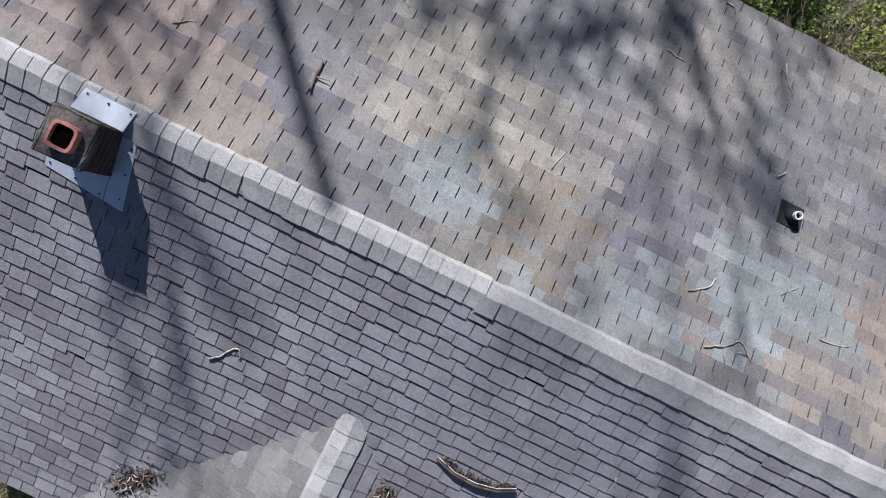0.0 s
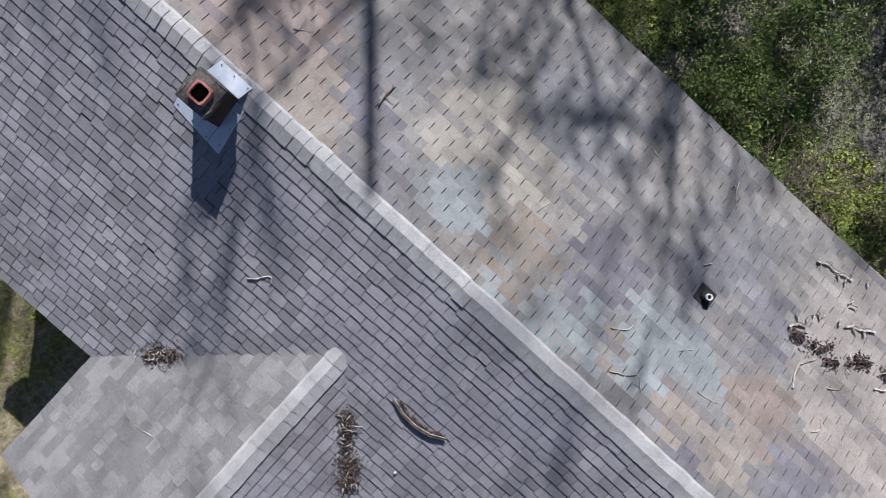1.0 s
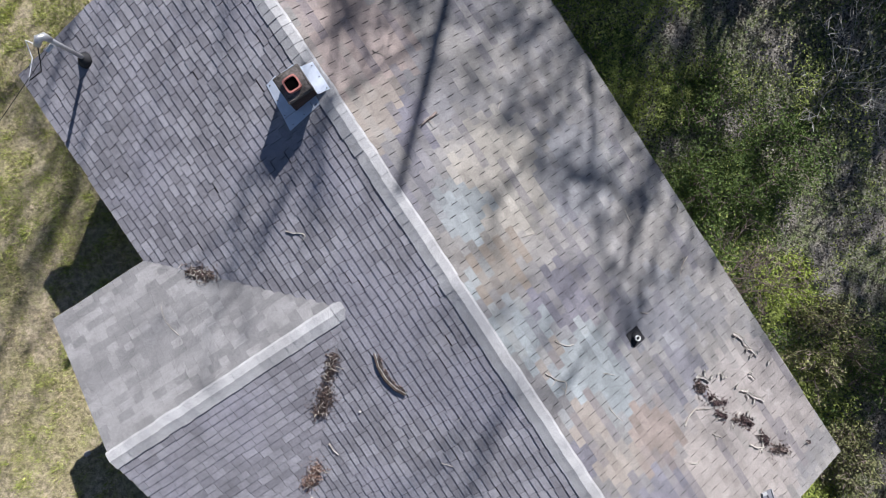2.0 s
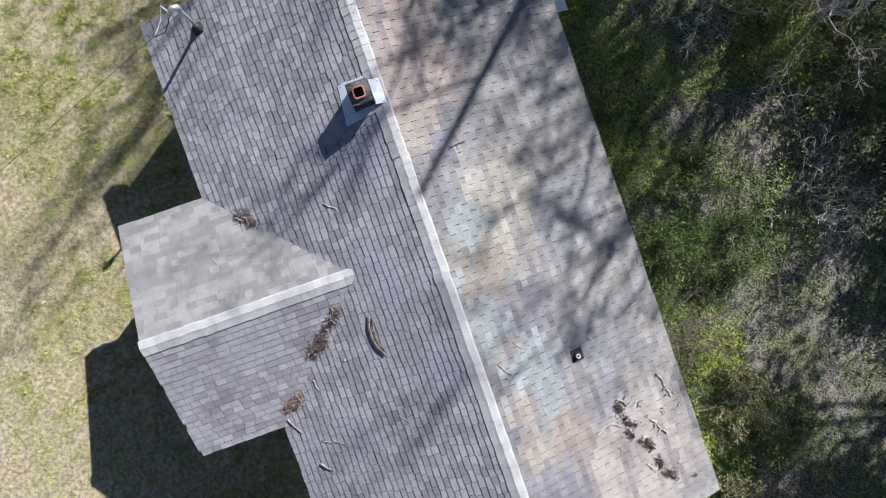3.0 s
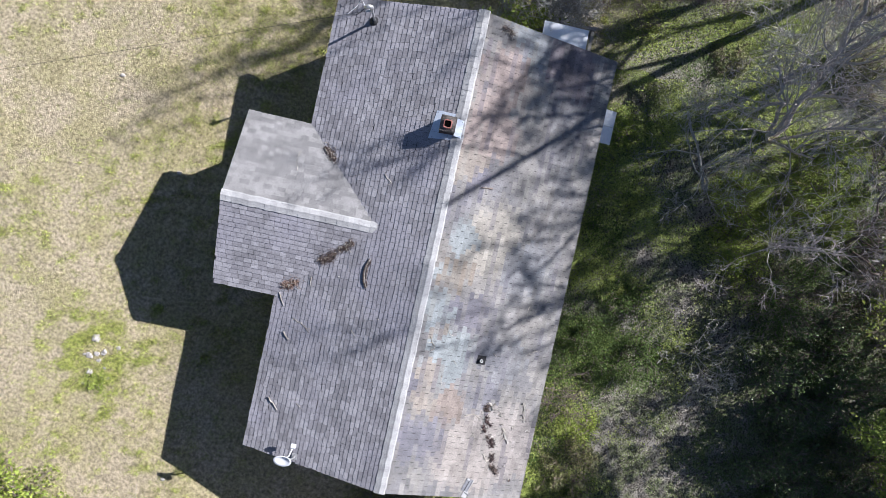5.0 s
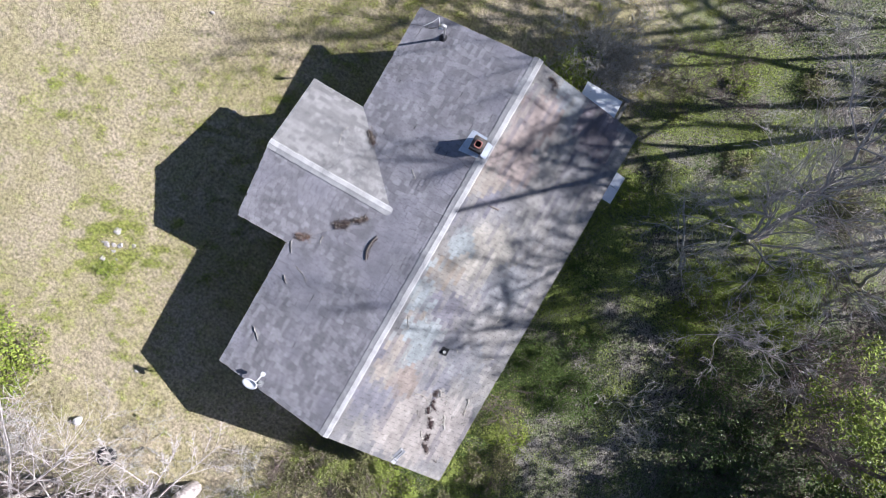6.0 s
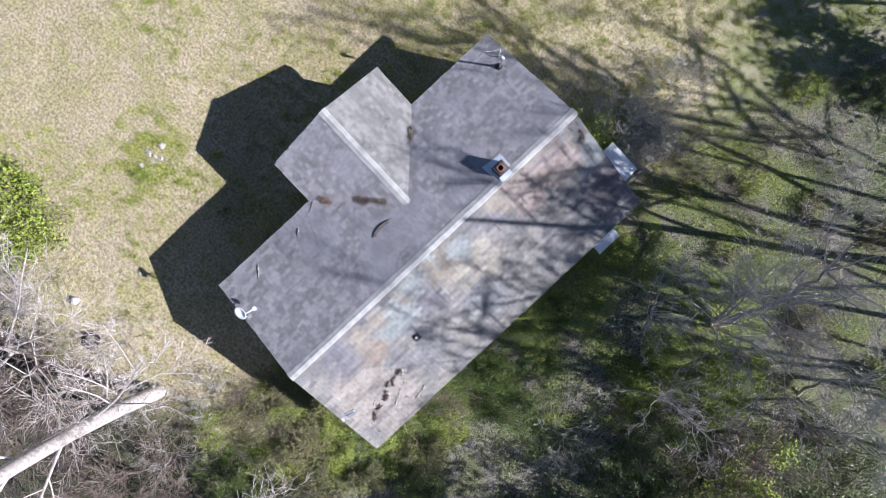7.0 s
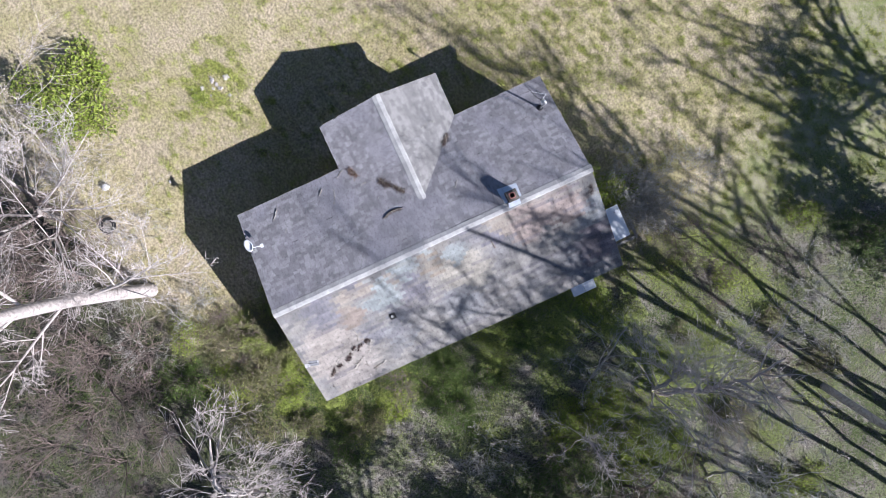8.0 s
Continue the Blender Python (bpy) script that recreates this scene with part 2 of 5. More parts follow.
def earth():
    m = Mat("lawn_and_woodland_earth", 1.0)
    x, y, z = m.xyz()
    wob = m.math("MULTIPLY", m.math("SUBTRACT", m.noise(0.32, 4), 0.5), 7.0)
    wood = m.span(m.math("ADD", m.math("ADD", x, m.math("MULTIPLY", y, -0.14)), wob), 1.5, 5.5)
    wood = m.math("MAXIMUM", wood, m.span(m.math("ADD", m.math("ADD", m.math("MULTIPLY", y, -1.0), m.math("MULTIPLY", x, 0.36)), m.math("MULTIPLY", wob, 0.5)), 10.3, 12.8))
    lawn = m.mix(m.span(m.noise(0.55, 4, 0.65), 0.4, 0.62), (0.52, 0.435, 0.31), (0.43, 0.375, 0.21))
    lawn = m.mix(m.span(m.noise(3.2, 4, 0.7), 0.52, 0.68, 0.0, 0.8), lawn, (0.34, 0.34, 0.14))
    lawn = m.mix(m.span(m.noise(46, 3, 0.7), 0.45, 0.68), lawn, (0.23, 0.20, 0.11))
    lawn = m.scaled(lawn, m.span(m.noise(10, 4, 0.75), 0.32, 0.68, 0.52, 1.42))
    # leaf mould: each cell one decayed leaf
    dist, cell = m.cells(26)
    pick = m.t.nodes.new("ShaderNodeSeparateColor")
    m.put(pick.inputs[0], cell)
    soil = m.mix(m.span(m.noise(0.8, 4), 0.38, 0.62), (0.16, 0.145, 0.118), (0.30, 0.275, 0.235))
    soil = m.mix(m.span(m.noise(1.1, 4, 0.6), 0.4, 0.56, 0.0, 0.85), soil, (0.15, 0.185, 0.065))
    soil = m.mix(m.span(pick.outputs[0], 0.62, 0.8, 0.0, 0.55), soil, (0.31, 0.285, 0.235))
    soil = m.mix(m.span(pick.outputs[1], 0.6, 0.75, 0.0, 0.85), soil, (0.05, 0.045, 0.034))
    soil = m.scaled(soil, m.span(m.noise(60, 3, 0.7), 0.3, 0.7, 0.55, 1.4))
    m.bump(m.noise(22, 5, 0.7), 1.0, 0.06)
    rough = m.span(m.math("ADD", m.math("ADD", m.math("MULTIPLY", x, 0.8), m.math("MULTIPLY", y, 0.6)), wob), 7.5, 11.5, 0.0, 0.85)
    lawn = m.mix(rough, lawn, m.mix(m.span(m.noise(1.4, 4, 0.7), 0.4, 0.6), (0.21, 0.25, 0.085), (0.38, 0.36, 0.24)))
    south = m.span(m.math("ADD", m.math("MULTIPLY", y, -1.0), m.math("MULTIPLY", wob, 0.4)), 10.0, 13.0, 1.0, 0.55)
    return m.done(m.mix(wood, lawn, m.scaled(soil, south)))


EARTH = earth()

# ---- mesh helpers ----


def mesh_np(name, verts, faces, material):
    """A mesh from arrays: verts (n, 3), faces (m, k)."""
    verts, faces = np.asarray(verts, np.float32), np.asarray(faces, np.int32)
    me = bpy.data.meshes.new(name)
    me.vertices.add(len(verts))
    me.vertices.foreach_set("co", verts.ravel())
    k = faces.shape[1]
    me.loops.add(faces.size)
    me.loops.foreach_set("vertex_index", faces.ravel())
    me.polygons.add(len(faces))
    me.polygons.foreach_set("loop_start", np.arange(0, faces.size, k, dtype=np.int32))
    me.polygons.foreach_set("use_smooth", np.zeros(len(faces), bool))
    me.update(calc_edges=True)
    me.validate()
    me.materials.append(material)
    return me


def part(name, data, material=None, parent=None, label="", smooth=False):
    """Links a bmesh or mesh as one object under a thing or a part."""
    if isinstance(data, bmesh.types.BMesh):
        me = bpy.data.meshes.new(name)
        bmesh.ops.recalc_face_normals(data, faces=data.faces)
        data.to_mesh(me)
        data.free()
        me.materials.append(material)
    else:
        me = data
    if smooth:
        me.polygons.foreach_set("use_smooth", [True] * len(me.polygons))
    ob = new(name, me)
    ob.parent = parent
    return tagged(ob, label)


def thing(name, label, category, group="", kind="", at=(0, 0, 0)):
    ob = new(name)
    ob.location = at
    return tagged(ob, label, category, group, kind)


def box(bm, lo, hi, bevel=0.0, m=None):
    """A box between two corners, its edges bevelled, put at m."""
    made = bmesh.ops.create_cube(bm, size=1.0)["verts"]
    lo, hi = Vector(lo), Vector(hi)
    size, mid = hi - lo, (hi + lo) / 2
    for v in made:
        v.co = Vector((v.co.x * size.x, v.co.y * size.y, v.co.z * size.z)) + mid
    if bevel:
        edges = list({e for v in made for e in v.link_edges})
        made = bmesh.ops.bevel(bm, geom=edges, offset=bevel, segments=2, affect="EDGES", profile=0.6)["verts"]
    if m is not None:
        bmesh.ops.transform(bm, matrix=m, verts=list(made))
    return bm


def tube_arrays(points, radii, sides=6):
    """Rings along a polyline, joined to a tube with closed ends; verts and quads."""
    pts = np.asarray(points, float)
    rad = np.asarray(radii, float)
    d = np.gradient(pts, axis=0)
    d /= np.maximum(np.linalg.norm(d, axis=1, keepdims=True), 1e-9)
    ref = np.where(np.abs(d[:, 2:3]) > 0.9, np.array([[1.0, 0, 0]]), np.array([[0, 0, 1.0]]))
    u = np.cross(d, ref)
    u /= np.maximum(np.linalg.norm(u, axis=1, keepdims=True), 1e-9)
    for i in range(1, len(u)):
        u[i] = u[i - 1] - d[i] * np.dot(u[i - 1], d[i])
        u[i] /= max(np.linalg.norm(u[i]), 1e-9)
    w = np.cross(d, u)
    a = np.arange(sides) * 2 * np.pi / sides
    ring = np.cos(a)[None, :, None] * u[:, None, :] + np.sin(a)[None, :, None] * w[:, None, :]
    v = (pts[:, None, :] + ring * rad[:, None, None]).reshape(-1, 3)
    k = np.arange(sides)
    q = np.stack([k, (k + 1) % sides, (k + 1) % sides + sides, k + sides], 1)
    f = (q[None] + (np.arange(len(pts) - 1) * sides)[:, None, None]).reshape(-1, 4)
    return v, f


def merge(pieces):
    """Joins (verts, faces) pairs."""
    n, vs, fs = 0, [], []
    for v, f in pieces:
        vs.append(v)
        fs.append(f + n)
        n += len(v)
    return np.concatenate(vs), np.concatenate(fs)


def tube(name, points, radii, material, parent, sides=10, label=""):
    v, f = tube_arrays(points, radii, sides)
    me = mesh_np(name, v, f, material)
    bm = bmesh.new()
    bm.from_mesh(me)
    bm.verts.ensure_lookup_table()
    n = len(v)
    bm.faces.new([bm.verts[i] for i in range(sides)][::-1])
    bm.faces.new([bm.verts[i] for i in range(n - sides, n)])
    bpy.data.meshes.remove(me)
    return part(name, bm, material, parent, label, smooth=True)


def ground_height(x, y):
    """Gentle unevenness of the yard."""
    return 0.05 * np.sin(x * 0.37 + 1.0) * np.cos(y * 0.31) + 0.02 * np.sin(x * 1.7 + y * 1.3)


# ---- ground ----
edge = np.r_[-2500, -900, -350, -150, -70, np.linspace(-40, 40, 161), 70, 150, 350, 900, 2500]
gx, gy = np.meshgrid(edge, edge, indexing="ij")
near = np.clip((60 - np.hypot(gx, gy)) / 20, 0, 1)
gz = ground_height(gx, gy) * near
n = len(edge)
k = (np.arange(n - 1)[:, None] * n + np.arange(n - 1)[None]).ravel()
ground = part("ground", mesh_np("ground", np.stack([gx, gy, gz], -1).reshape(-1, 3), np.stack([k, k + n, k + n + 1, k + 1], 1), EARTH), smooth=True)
tagged(ground, "uneven lawn turning to leaf-strewn woodland earth", "ground", kind="structure")

# ---- house ----
HW, EAVE, RIDGE = 3.875, 2.75, 4.0417
SOUTH, NORTH = -6.70, 5.75
WING_W, WING_S, WING_N, WING_Y, WING_RIDGE = -5.60, -2.50, 2.23, -0.135, 2.75 + 2.365 / 3
PEAK_X = -(RIDGE - WING_RIDGE) * 3

house = thing("house", "single-storey house with a weathered shingle gable roof", "house")


def wall(lo, hi):
    part("wall", box(bmesh.new(), lo, hi), WALLPAINT, house)


wall((3.45, SOUTH + 0.3, -0.1), (3.6, NORTH - 0.3, 2.82))
wall((-3.6, SOUTH + 0.3, -0.1), (-3.45, -2.25, 2.82))
wall((-3.6, 1.98, -0.1), (-3.45, NORTH - 0.3, 2.82))
wall((-5.3, -2.25, -0.1), (-3.45, -2.1, 2.82))
wall((-5.3, 1.83, -0.1), (-3.45, 1.98, 2.82))


def gable(lo, hi, mid, top, fixed, thick, along):
    """A wall with a pointed top; lo..hi run along x or y."""
    bm = bmesh.new()
    rows = []
    for off in (0, thick):
        ring = []
        for a, z in ((lo, -0.1), (hi, -0.1), (hi, 2.80), (mid, top), (lo, 2.80)):
            ring.append(bm.verts.new((a, fixed + off, z) if along == "x" else (fixed + off, a, z)))
        rows.append(ring)
    bm.faces.new(rows[0])
    bm.faces.new(rows[1][::-1])
    for i in range(5):
        bm.faces.new((rows[0][i], rows[1][i], rows[1][(i + 1) % 5], rows[0][(i + 1) % 5]))
    part("wall", bm, WALLPAINT, house)


gable(-3.45, 3.45, 0, 3.93, SOUTH + 0.3, 0.15, "x")
gable(-3.45, 3.45, 0, 3.93, NORTH - 0.45, 0.15, "x")
gable(-2.1, 1.83, WING_Y, 3.44, -5.3, 0.15, "y")


def deck(points, thick=0.05):
    """A sloping slab of roof deck; its top follows the points."""
    bm = bmesh.new()
    top = [bm.verts.new(p) for p in points]
    low = [bm.verts.new((p[0], p[1], p[2] - thick)) for p in points]
    bm.faces.new(top)
    bm.faces.new(low[::-1])
    for i in range(len(top)):
        j = (i + 1) % len(top)
        bm.faces.new((top[i], low[i], low[j], top[j]))
    return bm


DROP = 0.008


def z_main(x):
    return RIDGE - abs(x) * PITCH


def z_wing(y):
    return WING_RIDGE - abs(y - WING_Y) * PITCH


d = DROP
slope_e = part("roof_slope", deck([(0, SOUTH, RIDGE - d), (HW, SOUTH, EAVE - d), (HW, NORTH, EAVE - d), (0, NORTH, RIDGE - d)]), FELT, house, "roof slope of blended tan, blue-grey and plum shingles")
slope_w = part("roof_slope", deck([(0, SOUTH, RIDGE - d), (0, NORTH, RIDGE - d), (-HW, NORTH, EAVE - d), (-HW, WING_N, EAVE - d), (PEAK_X, WING_Y, WING_RIDGE - d), (-HW, WING_S, EAVE - d), (-HW, SOUTH, EAVE - d)]), FELT, house, "roof slope of charcoal shingles")
slope_ws = part("roof_slope", deck([(PEAK_X, WING_Y, WING_RIDGE - d), (WING_W, WING_Y, WING_RIDGE - d), (WING_W, WING_S, EAVE - d), (-HW, WING_S, EAVE - d)]), FELT, house, "wing roof slope of charcoal shingles")
slope_wn = part("roof_slope", deck([(PEAK_X, WING_Y, WING_RIDGE - d), (-HW, WING_N, EAVE - d), (WING_W, WING_N, EAVE - d), (WING_W, WING_Y, WING_RIDGE - d)]), FELT, house, "sunlit wing roof slope of pale grey shingles")

# fascia boards and rake boards under the roof edge
for lo, hi in (((HW - 0.035, SOUTH + 0.02, EAVE - 0.2), (HW - 0.01, NORTH - 0.02, EAVE - 0.06)), ((-HW + 0.01, SOUTH + 0.02, EAVE - 0.2), (-HW + 0.035, WING_S - 0.01, EAVE - 0.06)),
               ((-HW + 0.01, WING_N + 0.01, EAVE - 0.2), (-HW + 0.035, NORTH - 0.02, EAVE - 0.06)), ((WING_W + 0.02, WING_S + 0.01, EAVE - 0.2), (-HW, WING_S + 0.035, EAVE - 0.06)), ((WING_W + 0.02, WING_N - 0.035, EAVE - 0.2), (-HW, WING_N - 0.01, EAVE - 0.06))):
    part("fascia", box(bmesh.new(), lo, hi), TRIM, house)
for y in (SOUTH + 0.012, NORTH - 0.037):
    for s in (-1, 1):
        bm = bmesh.new()
        v = [bm.verts.new(p) for p in ((0, y, RIDGE - 0.065), (s * (HW - 0.04), y, EAVE - 0.05), (s * (HW - 0.04), y, EAVE - 0.2), (0, y, RIDGE - 0.215))]
        f = bm.faces.new(v)
        r = bmesh.ops.extrude_face_region(bm, geom=[f])
        bmesh.ops.translate(bm, vec=(0, 0.025, 0), verts=[g for g in r["geom"] if isinstance(g, bmesh.types.BMVert)])
        part("rake_board", bm, TRIM, house)
for s, far in ((1, WING_N - 0.04), (-1, WING_S + 0.04)):
    bm = bmesh.new()
    v = [bm.verts.new((WING_W + 0.012, a, b)) for a, b in ((WING_Y, WING_RIDGE - 0.065), (far, EAVE - 0.05), (far, EAVE - 0.2), (WING_Y, WING_RIDGE - 0.215))]
    f = bm.faces.new(v)
    r = bmesh.ops.extrude_face_region(bm, geom=[f])
    bmesh.ops.translate(bm, vec=(0.025, 0, 0), verts=[g for g in r["geom"] if isinstance(g, bmesh.types.BMVert)])
    part("rake_board", bm, TRIM, house)

# ---- chimney ----
chimney = thing("chimney", "small square brick chimney with a clay flue and metal flashing", "chimney")
CX, CY, CT = -0.298, 2.757, 4.36
part("body", box(bmesh.new(), (CX - 0.165, CY - 0.165, 3.55), (CX + 0.165, CY + 0.165, CT - 0.02)), MORTAR, chimney)
brick_me = bpy.data.meshes.new("brick")
bm = box(bmesh.new(), (-0.097, -0.02, -0.029), (0.097, 0.02, 0.029), 0.005)
bm.to_mesh(brick_me)
bm.free()
brick_me.materials.append(BRICK)
rng = random.Random(5)
for row in range(7):
    z = 3.86 + row * 0.068
    for side in range(4):
        for j in (0, 1):
            u = (-0.085 if j == 0 else 0.115) if row % 2 else (-0.115 if j == 0 else 0.085)
            m = pose(CX, CY, z, 0, 0, 90 * side) @ pose(u * 0.8, -0.168, 0, rng.uniform(-1, 1), rng.uniform(-1, 1), rng.uniform(-1.5, 1.5))
            ob = new("brick", brick_me)
            ob.parent = chimney
            ob.matrix_basis = m
# rough mortar cap with an uneven, sloping top
bm = box(bmesh.new(), (CX - 0.192, CY - 0.192, CT - 0.06), (CX + 0.192, CY + 0.192, CT), 0.014)
bmesh.ops.subdivide_edges(bm, edges=list(bm.edges), cuts=2, use_grid_fill=True)
for v in bm.verts:
    r = max(abs(v.co.x - CX), abs(v.co.y - CY))
    if v.co.z > CT - 0.02:
        v.co.z += 0.03 * (1 - r / 0.192)
    v.co += Vector((rng.uniform(-1, 1), rng.uniform(-1, 1), rng.uniform(-1, 1))) * 0.012
part("crown", bm, MORTAR, chimney, "cracked grey mortar crown")
bm = bmesh.new()
outer, inner = [], []
for zz in (CT - 0.05, CT + 0.075):
    ro, ri = [], []
    for i in range(24):
        a = i * math.tau / 24
        s = 1.0 / (abs(math.cos(a)) ** 5 + abs(math.sin(a)) ** 5) ** 0.2
        p = Vector((math.cos(a) * s, math.sin(a) * s, 0))
        ro.append(bm.verts.new(p * 0.105 + Vector((CX - 0.01, CY - 0.012, zz))))
        ri.append(bm.verts.new(p * 0.082 + Vector((CX - 0.01, CY - 0.012, zz))))
    outer.append(ro)
    inner.append(ri)
for i in range(24):
    j = (i + 1) % 24
    bm.faces.new((outer[0][i], outer[0][j], outer[1][j], outer[1][i]))
    bm.faces.new((inner[0][j], inner[0][i], inner[1][i], inner[1][j]))
    bm.faces.new((outer[1][i], outer[1][j], inner[1][j], inner[1][i]))
part("flue", bm, CLAY, chimney, "red clay flue liner")
# shallow plug, coloured almost black as the shade inside the flue
part("flue_throat", box(bmesh.new(), (CX - 0.09, CY - 0.092, CT - 0.03), (CX + 0.07, CY + 0.068, CT + 0.04)), FLUE_DARK, chimney, "near-black plug for the shaded flue depth")


def sheet(points, thick=0.003):
    return deck(points, thick)


def on_w(x, y, up=0.02):
    return (x, y, z_main(x) + up)


part("flashing", sheet([on_w(-0.13, 2.44), on_w(-0.13, 2.58), on_w(-0.70, 2.58), on_w(-0.72, 2.40)]), METAL, chimney, "sheet metal side flashing")
part("flashing", sheet([on_w(-0.44, 2.585, 0.024), on_w(-0.46, 3.14, 0.024), on_w(-0.64, 3.12, 0.024), on_w(-0.70, 2.585, 0.024)]), METAL, chimney, "sheet metal apron flashing")
part("flashing", sheet([on_w(-0.08, 2.93), on_w(-0.10, 3.10), on_w(-0.45, 3.12), on_w(-0.45, 2.93)]), METAL, chimney, "sheet metal side flashing")
part("flashing", sheet([(0.085, 2.52, z_main(0.085) + 0.062), (0.085, 2.96, z_main(0.085) + 0.062), (-0.1, 2.99, RIDGE + 0.058), (-0.1, 2.54, RIDGE + 0.058)]), METAL, chimney, "pale sheet metal ridge flashing")
for x, y, up in ((-0.2, 2.47, 0.022), (-0.42, 2.46, 0.022), (-0.63, 2.45, 0.022), (-0.66, 2.62, 0.027), (-0.63, 2.85, 0.027), (-0.6, 3.08, 0.027), (0.05, 2.55, 0.063), (0.05, 2.74, 0.063), (0.05, 2.92, 0.063)):
    bm = bmesh.new()
    bmesh.ops.create_icosphere(bm, subdivisions=1, radius=0.009, matrix=Matrix.Translation((x, y, z_main(x) + up)))
    part("nail_head", bm, RUBBER, chimney)

# ---- vent pipe ----
vent = thing("vent_pipe", "white plumbing vent pipe in a black square flashing", "vent pipe")
VX, VY = 1.90, -2.95
slant_e = Matrix.Translation((VX, VY, z_main(VX))) @ Matrix.Rotation(math.atan(PITCH), 4, "Y")
bm = box(bmesh.new(), (-0.125, -0.12, 0.012), (0.125, 0.12, 0.022), 0.003, slant_e)
part("flashing", bm, RUBBER, vent, "black square base flashing")
tube("boot", [(VX, VY, z_main(VX) - 0.01), (VX, VY, z_main(VX) + 0.05), (VX, VY, z_main(VX) + 0.11)], (0.085, 0.065, 0.052), RUBBER, vent, 16)
bm = bmesh.new()
rings = []
for r, h in ((0.04, 0.0), (0.04, 0.15), (0.03, 0.15), (0.03, 0.05)):
    rings.append([bm.verts.new((VX + r * math.cos(k * math.tau / 20), VY + r * math.sin(k * math.tau / 20), z_main(VX) + h)) for k in range(20)])
for low, high in zip(rings, rings[1:]):
    for k in range(20):
        bm.faces.new((low[k], low[(k + 1) % 20], high[(k + 1) % 20], high[k]))
part("pipe", bm, PVC, vent)
# black plug stands in for the shade down the hollow pipe
tube("bore", [(VX, VY, z_main(VX) + 0.06), (VX, VY, z_main(VX) + 0.10)], (0.0295, 0.0295), RUBBER, vent, 14, "black plug for the shaded inside of the pipe")

# ---- satellite dish ----
dish = thing("satellite_dish", "white satellite dish on a bent arm at the roof edge", "satellite dish")
bm = bmesh.new()
bmesh.ops.create_uvsphere(bm, u_segments=28, v_segments=18, radius=0.5)
bmesh.ops.delete(bm, geom=[v for v in bm.verts if v.co.z > -0.40], context="VERTS")
bmesh.ops.translate(bm, vec=(0, 0, 0.5), verts=bm.verts)
bmesh.ops.scale(bm, vec=(0.95, 0.82, 1.0), verts=bm.verts)
r = bmesh.ops.solidify(bm, geom=list(bm.faces), thickness=0.012)
DISH = look((-2.62, -6.50, 3.62), (-2.58, -7.00, 4.49)) @ pose(0, 0, 0, 180, 0, 0)
bmesh.ops.transform(bm, matrix=DISH, verts=bm.verts)
part("reflector", bm, WHITE_METAL, dish, "white oval reflector", smooth=True)
tube("mount_pole", [(-2.38, -6.52, z_main(2.38) + 0.0), (-2.40, -6.53, 3.40), (-2.48, -6.54, 3.5), (-2.60, -6.54, 3.57)], (0.025, 0.025, 0.025, 0.022), PIPE_STEEL, dish)
tube("arm", [(-2.62, -6.52, 3.54), (-2.5, -6.45, 3.5), (-2.42, -6.12, 3.62)], (0.018, 0.018, 0.016), WHITE_METAL, dish)
part("receiver", box(bmesh.new(), (-2.49, -6.16, 3.58), (-2.36, -6.06, 3.66), 0.015), WHITE_METAL, dish, "white receiver head")
part("foot_plate", box(bmesh.new(), (-2.46, -6.60, z_main(2.38) + 0.005), (-2.30, -6.44, z_main(2.38) + 0.045), 0.006), PIPE_STEEL, dish)
part("bracket", box(bmesh.new(), (-2.68, -6.57, 3.53), (-2.56, -6.50, 3.60), 0.01), PIPE_STEEL, dish)

# ---- service mast and cable ----
mast = thing("service_mast", "grey metal service mast with a weatherhead on the roof", "service mast")
MX, MY = -2.76, 5.18
tube("boot", [(MX, MY, z_main(MX) - 0.01), (MX, MY, z_main(MX) + 0.06), (MX, MY, z_main(MX) + 0.13)], (0.14, 0.09, 0.045), RUBBER, mast, 16)
tube("pipe", [(MX, MY, 2.6), (MX, MY, 3.5), (MX, MY, 4.05)], (0.032, 0.032, 0.032), PIPE_STEEL, mast, 12)
tube("weatherhead", [(MX, MY, 4.0), (MX, MY, 4.12), (MX - 0.06, MY - 0.02, 4.18), (MX - 0.15, MY - 0.06, 4.13)], (0.045, 0.055, 0.055, 0.04), PIPE_STEEL, mast, 12)
tube("insulator", [(MX - 0.05, MY - 0.02, 3.9), (MX - 0.16, MY - 0.06, 3.9)], (0.03, 0.025), PVC, mast)
for a, b in ((0.0, 0.25), (0.03, -0.12)):
    tube("drip_loop", [(MX - 0.14, MY - 0.05, 4.12), (MX - 0.3, MY - 0.05 + b, 3.95), (MX - 0.42, MY - 0.1 + b * 0.6, 3.78), (MX - 0.6, MY - 0.25, 3.88)], (0.008,) * 4, WHITE_METAL if b > 0 else CABLE, mast, 6)
cable = thing("service_cable", "twisted overhead service cable running from the mast", "cable")
pts = []
for i in range(41):
    s = i / 40
    pts.append((MX - 0.16 - 42 * s, MY - 0.06 - 17.2 * s, 3.9 + 3.0 * s - 4 * 0.9 * s * (1 - s)))
part("strand", mesh_np("strand", *tube_arrays(pts, [0.0045] * 41, 5), CABLE), parent=cable)
pole = thing("utility_pole", "distant wooden utility pole carrying the service cable", "utility pole")
tube("post", [(-44.9, -12.1, -0.1), (-44.9, -12.1, 7.6)], (0.14, 0.11), WOOD, pole, 12)

